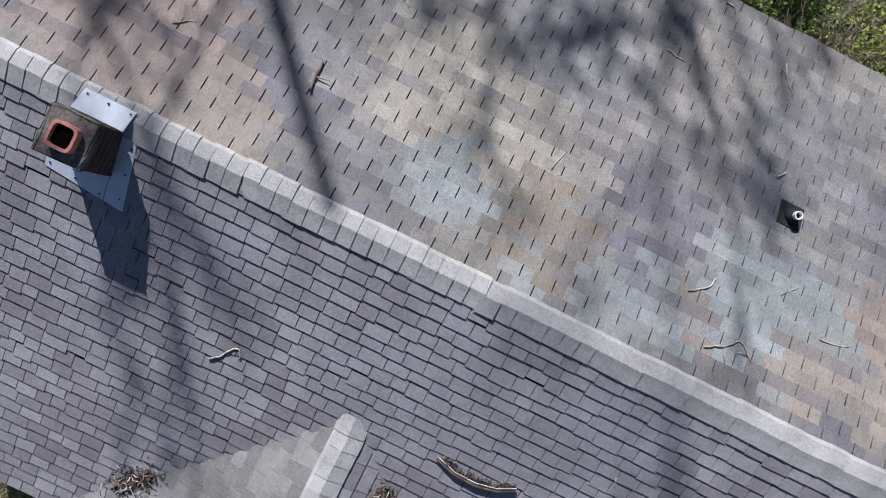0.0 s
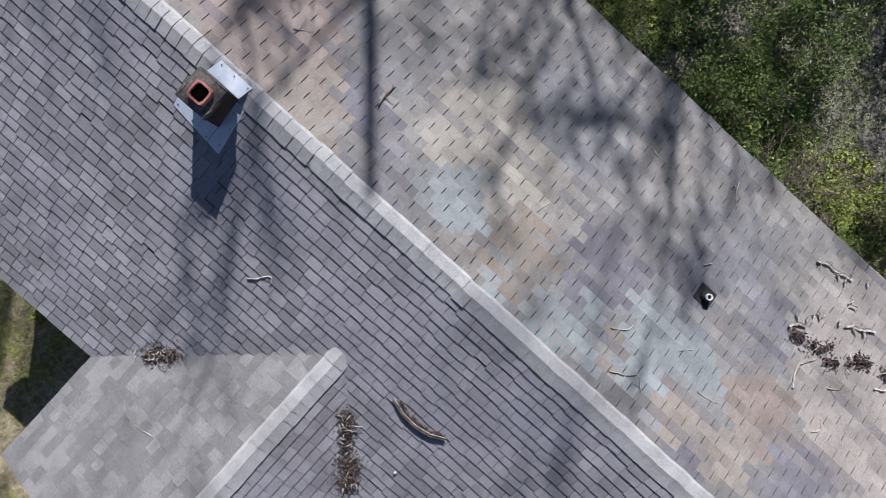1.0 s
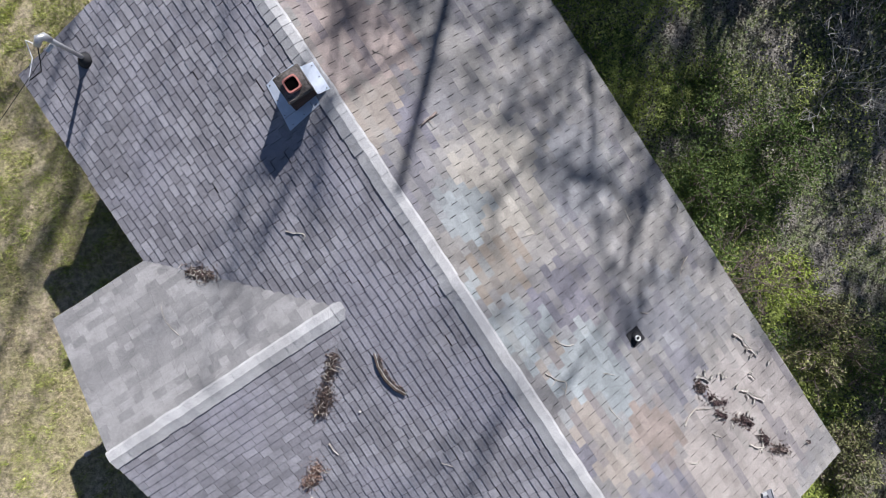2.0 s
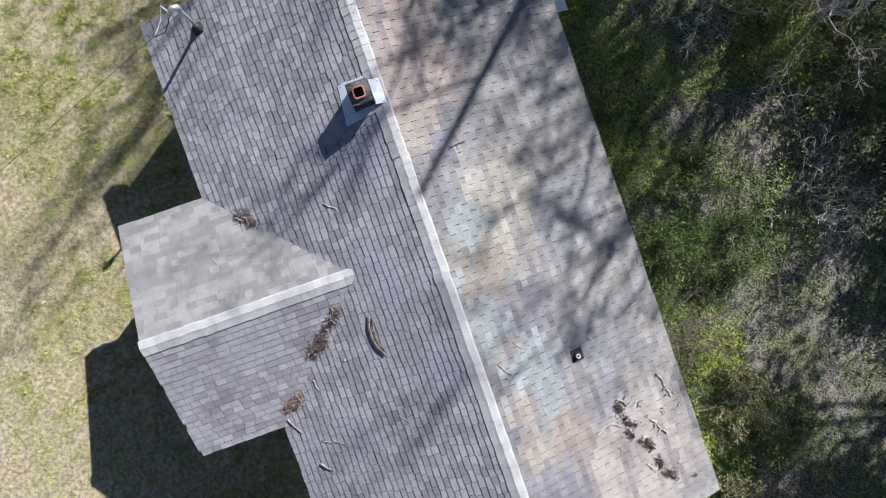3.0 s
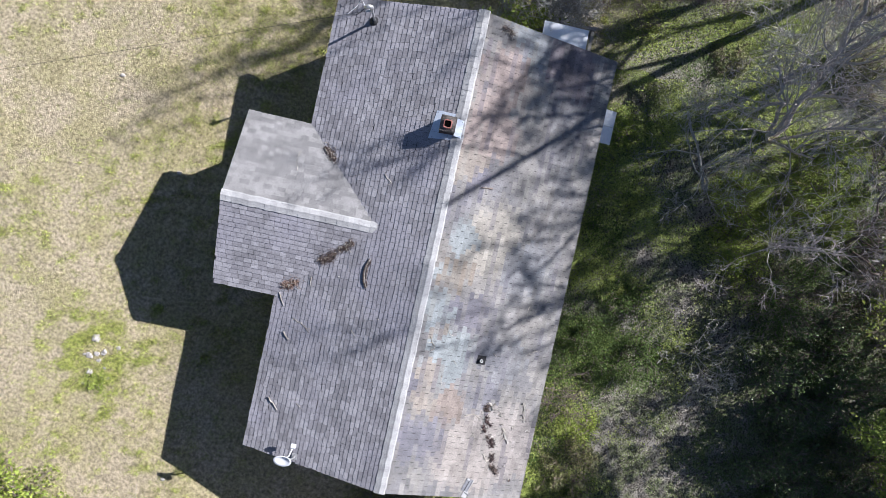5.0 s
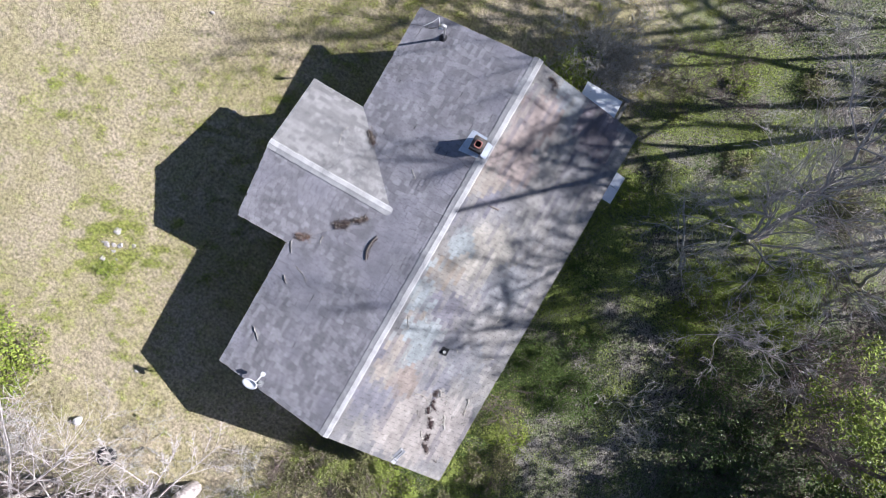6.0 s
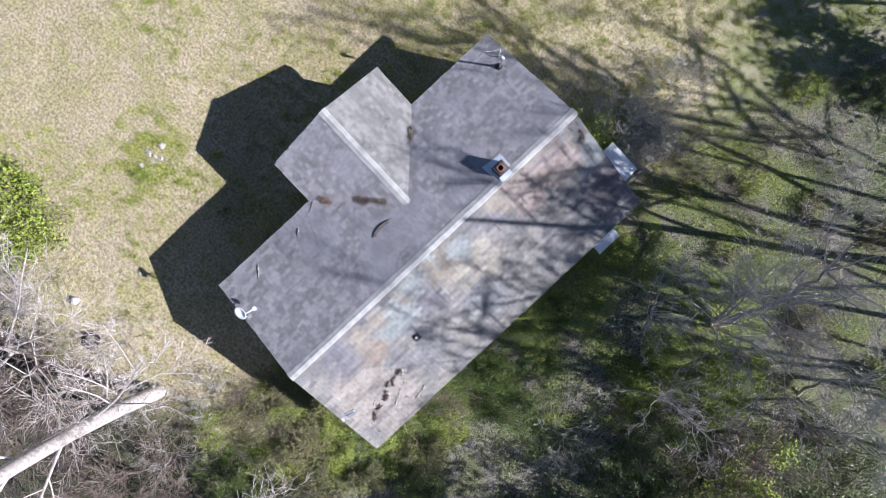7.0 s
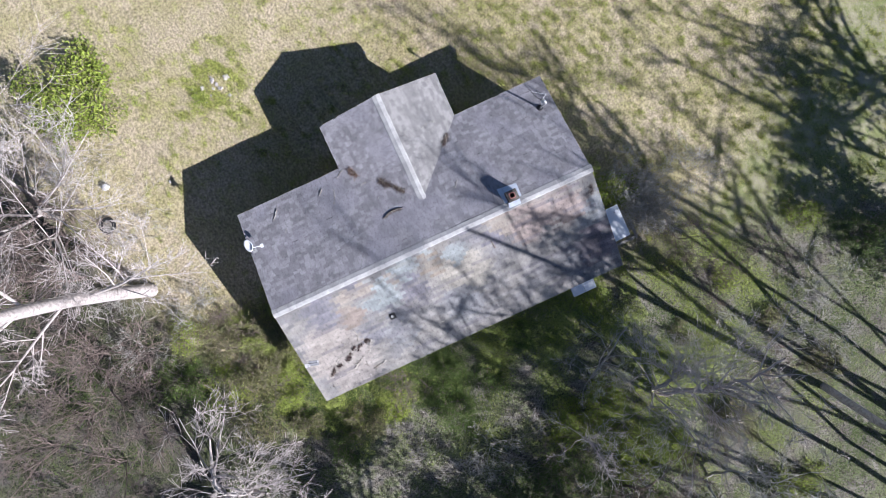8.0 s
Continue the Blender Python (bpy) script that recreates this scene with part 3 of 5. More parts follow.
# ---- awnings and rail ----
awning = thing("window_awning", "white two-panel metal awning under the eave", "awning")
for y0, y1 in ((3.70, 4.205), (4.215, 4.68)):
    part("panel", deck([(3.6, y0, 1.98), (4.46, y0, 1.74), (4.46, y1, 1.74), (3.6, y1, 1.98)], 0.012), WHITE_METAL, awning)
    part("lip", box(bmesh.new(), (4.455, y0, 1.66), (4.475, y1, 1.75), 0.004), WHITE_METAL, awning)
for y in (3.72, 4.66):
    tube("bracket", [(3.6, y, 1.5), (4.42, y, 1.71)], (0.01, 0.01), PIPE_STEEL, awning, 8)
porch = thing("porch_awning", "white sheet-metal awning over a back step", "awning")
bm = deck([(1.76, 5.46, 2.42), (3.05, 5.46, 2.42), (3.05, 6.62, 2.2), (1.76, 6.62, 2.2)], 0.02)
part("panel", bm, WHITE_METAL, porch)
for x in (1.82, 2.99):
    tube("post", [(x, 6.54, 0.0), (x, 6.54, 2.2)], (0.03, 0.03), WOOD, porch, 8)
step = thing("back_step", "grey wooden back step under the awning", "step")
part("tread", box(bmesh.new(), (1.8, 5.46, 0.28), (3.0, 6.4, 0.34), 0.008), WOOD, step)
for x in (1.85, 2.9):
    part("stringer", box(bmesh.new(), (x, 5.5, -0.05), (x + 0.05, 6.36, 0.28), 0.005), WOOD, step)
rail = thing("wooden_railing", "weathered grey wooden railing beside the back step", "railing")
part("top_rail", box(bmesh.new(), (3.38, 5.75, 0.92), (3.48, 7.2, 0.97), 0.008), WOOD, rail)
part("top_rail", box(bmesh.new(), (2.85, 7.12, 0.975), (3.5, 7.22, 1.02), 0.008), WOOD, rail)
for x, y in ((3.43, 5.8), (3.43, 7.16), (2.9, 7.17)):
    part("post", box(bmesh.new(), (x - 0.045, y - 0.045, -0.05), (x + 0.045, y + 0.045, 0.93), 0.006), WOOD, rail)

# ---- sticks, bark and leaves lying on the roof ----


def z_roof(x, y):
    z = z_main(x)
    if x < PEAK_X and WING_S < y < WING_N:
        z = max(z, z_wing(y))
    return z


def stick(points, r, label, name="twig", seed=0, fork=0, skin=None):
    """A crooked twig lying along plan points on the roof."""
    rg = np.random.default_rng(seed)
    p = np.array(points, float)
    t = np.linspace(0, len(p) - 1, 4 * (len(p) - 1) + 1)
    r = r * 0.8
    x, y = np.interp(t, range(len(p)), p[:, 0]), np.interp(t, range(len(p)), p[:, 1])
    for q in (x, y):
        q[1:-1] = (q[:-2] + 2 * q[1:-1] + q[2:]) / 4
    x, y = x + rg.normal(0, r * 0.35, len(t)), y + rg.normal(0, r * 0.35, len(t))
    z = np.array([z_roof(a, b) for a, b in zip(x, y)]) + r * 0.8 + 0.012 + np.abs(rg.normal(0, r * 0.5, len(t)))
    rad = r * np.linspace(1.0, 0.55, len(t)) * rg.uniform(0.85, 1.15, len(t))
    ob = thing(name, label, "twig" if name == "twig" else "stick", "sticks fallen on the roof")
    tube("stem", np.stack([x, y, z], 1), rad, skin or STICK_BARK, ob, 7)
    for j in range(fork):
        i = int(rg.integers(1, len(t) - 1))
        a = rg.uniform(0, math.tau)
        ln = min(r * rg.uniform(8, 16), 0.13)
        q = [(x[i] + math.cos(a) * ln * s, y[i] + math.sin(a) * ln * s, z_roof(x[i] + math.cos(a) * ln * s, y[i] + math.sin(a) * ln * s) + r + 0.012 + 0.02 * s) for s in (0, 0.5, 1)]
        tube("side_twig", q, (min(r * 0.6, 0.008), min(r * 0.5, 0.006), 0.003), STICK_BARK, ob, 5)
    return ob


PALE_TWIG = "thin bleached forked twig lying on shingles"
SMOOTH_TWIG = "thin bleached curved twig lying on shingles"
stick([(-1.62, 1.29), (-1.52, 1.18), (-1.42, 1.13), (-1.40, 1.06), (-1.49, 1.03)], 0.012, SMOOTH_TWIG, seed=1)
stick([(1.19, 1.51), (0.88, 1.46)], 0.024, "short thick dark stick lying on shingles", "stick", 2, 2, BARK_BROWN)
stick([(0.80, -2.23), (0.92, -2.40), (1.02, -2.43)], 0.011, SMOOTH_TWIG, seed=3)
stick([(0.42, -2.50), (0.50, -2.68), (0.62, -2.80), (0.48, -2.93)], 0.012, PALE_TWIG, seed=4, fork=2)
stick([(0.94, -3.50), (0.95, -3.65), (1.0, -3.78)], 0.009, SMOOTH_TWIG, seed=5)
stick([(2.93, -1.30), (2.90, -1.50)], 0.012, SMOOTH_TWIG, seed=6)
stick([(3.44, -2.50), (3.28, -2.55), (3.13, -2.66)], 0.010, PALE_TWIG, seed=7, fork=2)
stick([(3.80, -1.70), (3.79, -1.80), (3.70, -1.84)], 0.012, SMOOTH_TWIG, seed=8)
stick([(-2.97, -1.78), (-2.98, -1.9), (-2.94, -2.02)], 0.016, "short pale stick lying on shingles", "stick", 9)
stick([(-3.77, -2.39), (-3.70, -2.55), (-3.58, -2.71)], 0.018, "crooked pale stick lying near the eave", "stick", 10)
stick([(-3.23, -2.98), (-3.08, -3.04), (-2.93, -3.06), (-2.74, -3.22)], 0.013, PALE_TWIG, seed=11, fork=4)
stick([(-3.43, -3.40), (-3.34, -3.50), (-3.25, -3.57)], 0.026, "short thick bleached stick lying on shingles", "stick", 12, 1)
stick([(-1.61, -2.87), (-1.48, -3.0)], 0.011, SMOOTH_TWIG, seed=13)
stick([(-3.46, -5.22), (-3.28, -5.36), (-3.14, -5.48)], 0.025, "thick bleached stick lying on shingles", "stick", 14, 1)
stick([(-2.64, -5.15), (-2.48, -5.25)], 0.010, SMOOTH_TWIG, seed=15)
stick([(1.79, -4.50), (1.88, -4.45), (2.07, -4.42), (2.18, -4.50), (2.30, -4.60)], 0.014, PALE_TWIG, seed=16, fork=1)
stick([(3.41, -3.97), (3.45, -4.13), (3.40, -4.25), (3.49, -4.41)], 0.013, PALE_TWIG, seed=17, fork=2)
stick([(1.25, -0.70), (1.45, -0.76)], 0.009, SMOOTH_TWIG, seed=19)
stick([(2.2, -2.72), (2.3, -2.80)], 0.014, "short dark stick lying on shingles", "stick", 20)
stick([(-3.90, 0.9), (-4.0, 1.2), (-3.95, 1.45)], 0.008, SMOOTH_TWIG, seed=21)
stick([(1.15, -3.05), (1.3, -3.2)], 0.007, SMOOTH_TWIG, seed=23)
stick([(2.1, -4.9), (2.2, -5.05)], 0.012, PALE_TWIG, seed=24, fork=1)
stick([(2.54, -5.46), (2.62, -5.60), (2.72, -5.66)], 0.016, "forked bleached twig lying among leaves", seed=28, fork=1)
stick([(2.79, -5.52), (2.72, -5.62), (2.64, -5.70)], 0.015, "forked bleached twig lying among leaves", seed=29, fork=1)
stick([(1.52, -4.98), (1.63, -5.08), (1.72, -5.03)], 0.012, SMOOTH_TWIG, seed=30)
stick([(2.05, 1.1), (2.2, 1.22)], 0.008, SMOOTH_TWIG, seed=25)
stick([(0.9, 2.75), (1.0, 2.6)], 0.009, SMOOTH_TWIG, seed=26)
stick([(-0.95, -2.4), (-1.05, -2.45)], 0.007, SMOOTH_TWIG, seed=27)


def quads(rg, centres, size, tilt=0.6, aspect=0.65):
    """Small bent leaves, each of two triangles, one island a leaf."""
    n = len(centres)
    a = rg.uniform(0, math.tau, n)
    s = size * rg.uniform(0.6, 1.35, n)
    ux = np.stack([np.cos(a), np.sin(a), rg.normal(0, tilt, n)], 1)
    uy = np.stack([-np.sin(a), np.cos(a), rg.normal(0, tilt, n)], 1)
    ux /= np.linalg.norm(ux, axis=1, keepdims=True)
    uy /= np.linalg.norm(uy, axis=1, keepdims=True)
    c = np.asarray(centres)
    ux, uy = ux * s[:, None], uy * (s * aspect)[:, None]
    fold = np.zeros((n, 3))
    fold[:, 2] = s * rg.uniform(0.05, 0.35, n)
    v = np.stack([c - ux, c - uy * 0.8 + fold, c + ux, c + uy * 0.8 + fold], 1).reshape(-1, 3)
    k = np.arange(n) * 4
    f = np.concatenate([np.stack([k, k + 1, k + 2], 1), np.stack([k, k + 2, k + 3], 1)])
    return v, f


def leaf_pile(points, spread, count, material, label, seed, size=0.017, stems=14):
    """A heap of leaves and stalks strung along plan points."""
    rg = np.random.default_rng(seed)
    p = np.array(points, float)
    count = int(count * 1.5)
    t = rg.uniform(0, len(p) - 1, count)
    r = np.abs(rg.normal(0, spread * 1.15, count)) * rg.uniform(0.4, 1.0, count)
    a = rg.uniform(0, math.tau, count)
    x = np.interp(t, range(len(p)), p[:, 0]) + r * np.cos(a)
    y = np.interp(t, range(len(p)), p[:, 1]) + r * np.sin(a)
    top = np.maximum(0.0, 1 - r / (2.0 * spread)) * 0.07
    z = np.array([z_roof(i, j) for i, j in zip(x, y)]) + 0.015 + rg.uniform(0, 1, count) * top
    ob = thing("leaf_pile", label, "leaf pile", "leaf piles on the roof")
    v, f = quads(rg, np.stack([x, y, z], 1), size, 0.8)
    tagged(part("leaves", mesh_np("leaves", v, f, material), parent=ob), kind="stuff")
    for j in range(stems):
        i = int(rg.integers(count))
        b = rg.uniform(0, math.tau)
        ln = rg.uniform(0.05, 0.14)
        q = [(x[i] + math.cos(b) * ln * s, y[i] + math.sin(b) * ln * s, z_roof(x[i] + math.cos(b) * ln * s, y[i] + math.sin(b) * ln * s) + 0.05 + 0.03 * math.sin(3 * s)) for s in (0, 0.5, 1)]
        tube("stalk", q, (0.006, 0.005, 0.003), STICK_BARK, ob, 5)
    return ob


DARK_PILE = "heap of decayed dark brown leaves on shingles"
leaf_pile([(-2.82, -1.30), (-2.62, -1.18), (-2.46, -1.0)], 0.11, 900, PILE_LEAF, "long heap of decayed leaves in the roof valley", 31)
leaf_pile([(-2.40, -0.92), (-2.2, -0.78), (-2.06, -0.63)], 0.07, 500, PILE_LEAF, "narrow trail of decayed leaves in the roof valley", 32)
leaf_pile([(-3.68, -2.18), (-3.50, -2.12), (-3.34, -2.0)], 0.10, 700, RUST_LEAF, "heap of rust-brown leaves at the valley foot", 33)
leaf_pile([(-3.33, 1.68), (-3.15, 1.52), (-3.03, 1.38)], 0.08, 520, PILE_LEAF, "heap of dry twigs and leaves in the roof valley", 34, 0.02, 26)
for k, (points, spread, count) in enumerate((([(2.36, -4.13), (2.36, -4.30)], 0.055, 210), ([(2.40, -4.42), (2.43, -4.58), (2.58, -4.68)], 0.045, 150), ([(2.35, -4.70), (2.45, -4.86)], 0.045, 110), ([(2.52, -4.98), (2.60, -5.03)], 0.03, 50),
                                            ([(2.66, -5.06), (2.76, -5.24)], 0.055, 210), ([(2.80, -5.46), (2.82, -5.64)], 0.05, 130), ([(2.80, -5.76), (2.93, -5.86), (3.05, -6.0)], 0.06, 220), ([(3.44, -6.12), (3.46, -6.16)], 0.02, 20))):
    leaf_pile(points, spread * 1.45, int(count * 0.9), CLUMP_LEAF if k % 3 else PILE_LEAF, DARK_PILE, 300 + k, 0.02, 1)
leaf_pile([(0.55, 5.52), (0.86, 5.46)], 0.09, 260, PILE_LEAF, "heap of dark leaves by the roof ridge end", 39)


def bark_scraps(spots, label, seed):
    """Curled, bleached strips of bark, each a part of one scatter."""
    rg = np.random.default_rng(seed)
    ob = thing("bark_scraps", label, "bark", "bark scraps on the roof")
    for x, y, length, turn in spots:
        bm = bmesh.new()
        a = math.radians(turn)
        w = max(length * rg.uniform(0.2, 0.36), 0.028)
        rows = []
        for s in np.linspace(-0.5, 0.5, 5):
            k = 1 - 1.2 * abs(s) ** 2
            bend = rg.normal(0, 0.006)
            row = []
            for e in (-1, 0, 1):
                u, v = length * s, w * k * e * 0.5 + bend
                px, py = x + u * math.cos(a) - v * math.sin(a), y + u * math.sin(a) + v * math.cos(a)
                row.append(bm.verts.new((px, py, z_roof(px, py) + 0.036 + 0.012 * abs(e) + 0.02 * abs(s))))
            rows.append(row)
        for lo, hi in zip(rows, rows[1:]):
            for e in (0, 1):
                bm.faces.new((lo[e], lo[e + 1], hi[e + 1], hi[e]))
        bmesh.ops.solidify(bm, geom=list(bm.faces), thickness=0.004)
        part("strip", bm, SCRAP, ob)
    return ob


bark_scraps([(3.42, -4.03, 0.2, -62), (3.45, -4.22, 0.16, -80), (3.47, -4.32, 0.14, -50), (3.50, -4.42, 0.17, -75), (3.42, -4.42, 0.10, 20), (3.40, -4.30, 0.07, 60)], "small heap of bleached bark strips on shingles", 40)
bark_scraps([(2.98, -4.76, 0.14, -40), (3.05, -4.90, 0.19, -65), (3.12, -5.03, 0.2, -55), (3.05, -4.98, 0.12, 25), (2.97, -4.86, 0.1, 70), (2.91, -4.62, 0.09, 10), (2.94, -4.72, 0.06, -30)], "scatter of bleached bark scraps on shingles", 41)
bark_scraps([(2.44, -4.09, 0.15, -35), (2.52, -4.20, 0.13, -70), (2.55, -4.10, 0.12, 60), (2.62, -4.22, 0.09, 15)], "bleached bark strips beside a heap of leaves", 42)
bark_scraps([(2.78, -4.33, 0.11, 60), (2.74, -4.27, 0.07, 10), (2.82, -4.38, 0.06, -30)], "few pale bark scraps lying on shingles", 43)
bark_scraps([(3.22, -4.68, 0.12, -70), (3.25, -4.62, 0.09, -30)], "two pale bark strips lying on shingles", 44)
bark_scraps([(3.64, -4.71, 0.1, 30), (3.60, -4.45, 0.05, 70)], "two pale bark strips near the eave", 45)
bark_scraps([(2.81, -5.06, 0.09, 45), (2.67, -4.96, 0.06, 10), (3.22, -5.75, 0.05, 70)], "few pale bark scraps lying on shingles", 46)

# ---- metal bracket left on the roof ----
bracket = thing("roof_bracket", "grey folded sheet-metal bracket lying near the gable edge", "bracket")
BRK = Matrix.Translation((2.28, -6.34, z_main(2.28) + 0.014)) @ Matrix.Rotation(math.atan(PITCH), 4, "Y") @ Matrix.Rotation(math.radians(-20), 4, "Z")
part("sheet", box(bmesh.new(), (-0.10, -0.20, 0.0), (0.10, 0.17, 0.012), 0.003, BRK), SHEET_GREY, bracket)
part("groove", box(bmesh.new(), (-0.012, -0.20, 0.013), (0.006, 0.17, 0.018), 0.0, BRK), RUBBER, bracket, "dark fold line")
part("rim", box(bmesh.new(), (0.09, -0.20, 0.005), (0.106, 0.17, 0.03), 0.003, BRK), SHEET_PALE, bracket, "pale raised rim")
part("rim", box(bmesh.new(), (-0.104, 0.12, 0.005), (-0.01, 0.172, 0.035), 0.004, BRK), SHEET_PALE, bracket, "pale raised lip")
part("plate", box(bmesh.new(), (0.0, -0.35, 0.014), (0.15, -0.17, 0.024), 0.004, BRK), SHEET_PALE, bracket, "pale perforated plate")
for u in (0.03, 0.07, 0.11, 0.145):
    part("slot", box(bmesh.new(), (u, -0.245, 0.0245), (u + 0.018, -0.2, 0.027), 0.0, BRK), RUBBER, bracket)

# curved piece of bark with leaves caught on it
bark_piece = thing("fallen_branch", "curved barky branch holding dead leaves on shingles", "branch")
arc = [(-1.53, -0.94), (-1.60, -1.15), (-1.61, -1.36), (-1.57, -1.55), (-1.48, -1.71)]
tube("stem", [(x, y, z_main(x) + 0.035) for x, y in arc], (0.010, 0.02, 0.024, 0.022, 0.016), BARK_DARK, bark_piece, 9)
tube("bark_strip", [(x + 0.028, y + 0.01, z_main(x) + 0.055) for x, y in arc], (0.004, 0.006, 0.007, 0.008, 0.006), BARK_GREY, bark_piece, 7)
rg = np.random.default_rng(50)
t = rg.uniform(0.3, 3.8, 260)
cx = np.interp(t, range(5), [a for a, b in arc]) + rg.uniform(0.02, 0.09, 260)
cy = np.interp(t, range(5), [b for a, b in arc]) + rg.normal(0, 0.02, 260)
v, f = quads(rg, np.stack([cx, cy, RIDGE - np.abs(cx) * PITCH + rg.uniform(0.015, 0.05, 260)], 1), 0.016, 0.8)
tagged(part("leaves", mesh_np("leaves", v, f, PILE_LEAF), parent=bark_piece), kind="stuff")
pebble = thing("acorn_cap", "small pale round seed case lying on shingles", "seed case")
bm = bmesh.new()
bmesh.ops.create_icosphere(bm, subdivisions=2, radius=0.022, matrix=Matrix.Translation((-2.24, -1.59, z_main(2.24) + 0.026)) @ Matrix.Diagonal((1, 0.85, 0.8, 1)))
part("shell", bm, SCRAP, pebble, smooth=True)

# ---- lawn clutter ----
tyre = thing("tyre", "old black tyre planter filled with dead leaves", "tyre")
TX, TY = -6.14, -12.55
bm = bmesh.new()
ring = []
for i in range(28):
    a = i * math.tau / 28
    ring.append([bm.verts.new((TX + math.cos(a) * (0.27 + 0.075 * math.cos(b)), TY + math.sin(a) * (0.27 + 0.075 * math.cos(b)), 0.10 + 0.10 * math.sin(b))) for b in np.linspace(0, math.tau, 11)[:-1]])
for i in range(28):
    for k in range(10):
        bm.faces.new((ring[i][k], ring[(i + 1) % 28][k], ring[(i + 1) % 28][(k + 1) % 10], ring[i][(k + 1) % 10]))
part("carcass", bm, RUBBER, tyre, smooth=True)
rg = np.random.default_rng(61)
rr, aa = 0.2 * np.sqrt(rg.uniform(0, 1, 500)), rg.uniform(0, math.tau, 500)
v, f = quads(rg, np.stack([TX + rr * np.cos(aa), TY + rr * np.sin(aa), 0.05 + rg.uniform(0, 0.06, 500)], 1), 0.025, 0.4)
tagged(part("leaf_fill", mesh_np("leaf_fill", v, f, LITTER), parent=tyre, label="pale dead leaves"), kind="stuff")
crate = thing("paint_bucket", "small white plastic tub lying in the dry grass", "bucket")
tube("tub", [(-7.62, -11.84, 0.02), (-7.58, -11.86, 0.16), (-7.56, -11.87, 0.27)], (0.10, 0.12, 0.13), PVC, crate, 16)
tube("rim", [(-7.563, -11.868, 0.255), (-7.558, -11.871, 0.285)], (0.14, 0.14), PVC, crate, 16)

# ---- trees ----


def unit(v):
    return v / max(np.linalg.norm(v), 1e-9)


def limb(rg, start, heading, length, r0, level, top, out, wander=0.22, lift=0.08, kids=4, ratio=0.58, slim=0.55, fork=0.28):
    """Grows one limb and its children; out collects (level, points, radii)."""
    steps = (6 if level < top - 1 else 5) if level < top else (3 if top < 4 else 2)
    p, d = np.array(start, float), unit(np.array(heading, float))
    pts, rad = [p.copy()], [r0]
    for i in range(steps):
        d = unit(d + rg.normal(0, wander, 3) + np.array([0, 0, lift]))
        p = p + d * length / steps
        pts.append(p.copy())
        rad.append(r0 * (1 - 0.62 * (i + 1) / steps))
    out.append((level, np.array(pts), np.array(rad)))
    if level >= top:
        return
    for j in range(kids + (1 if level else 2)):
        s = rg.uniform(fork if level == 0 else 0.28, 1.0)
        i = min(int(s * steps), steps - 1)
        q = pts[i] + (pts[i + 1] - pts[i]) * (s * steps - i)
        along = unit(pts[i + 1] - pts[i])
        side = unit(np.cross(along, rg.normal(0, 1, 3)))
        a = rg.uniform(0.5, 1.05)
        limb(rg, q, along * math.cos(a) + side * math.sin(a), length * ratio * rg.uniform(0.65, 1.15), max(rad[i] * slim, 0.006), level + 1, top, out, wander * 1.08, lift, kids, ratio, 0.55, fork)


def bough(rg, way, r0, top, out, kids, length, wander=0.16, lift=0.05, ratio=0.56):
    """A leading limb that follows its way, with side limbs grown along it."""
    way = np.array(way, float)
    t = np.linspace(0, len(way) - 1, 13)
    pts = np.stack([np.interp(t, range(len(way)), way[:, k]) for k in range(3)], 1)
    for _ in range(2):
        pts[1:-1] = (pts[:-2] + 2 * pts[1:-1] + pts[2:]) / 4
    pts[1:-1] += rg.normal(0, 0.04, (11, 3))
    rad = r0 * np.linspace(1, 0.35, 13)
    out.append((0, pts, rad))
    for j in range(kids):
        i = int(rg.integers(3, 12))
        along = unit(pts[i + 1] - pts[i])
        side = unit(np.cross(along, rg.normal(0, 1, 3)))
        a = rg.uniform(0.3, 0.9)
        limb(rg, pts[i], along * math.cos(a) + side * math.sin(a), length * rg.uniform(0.6, 1.15), max(rad[i] * 0.6, 0.01), 1, top, out, wander, lift, 3, ratio)


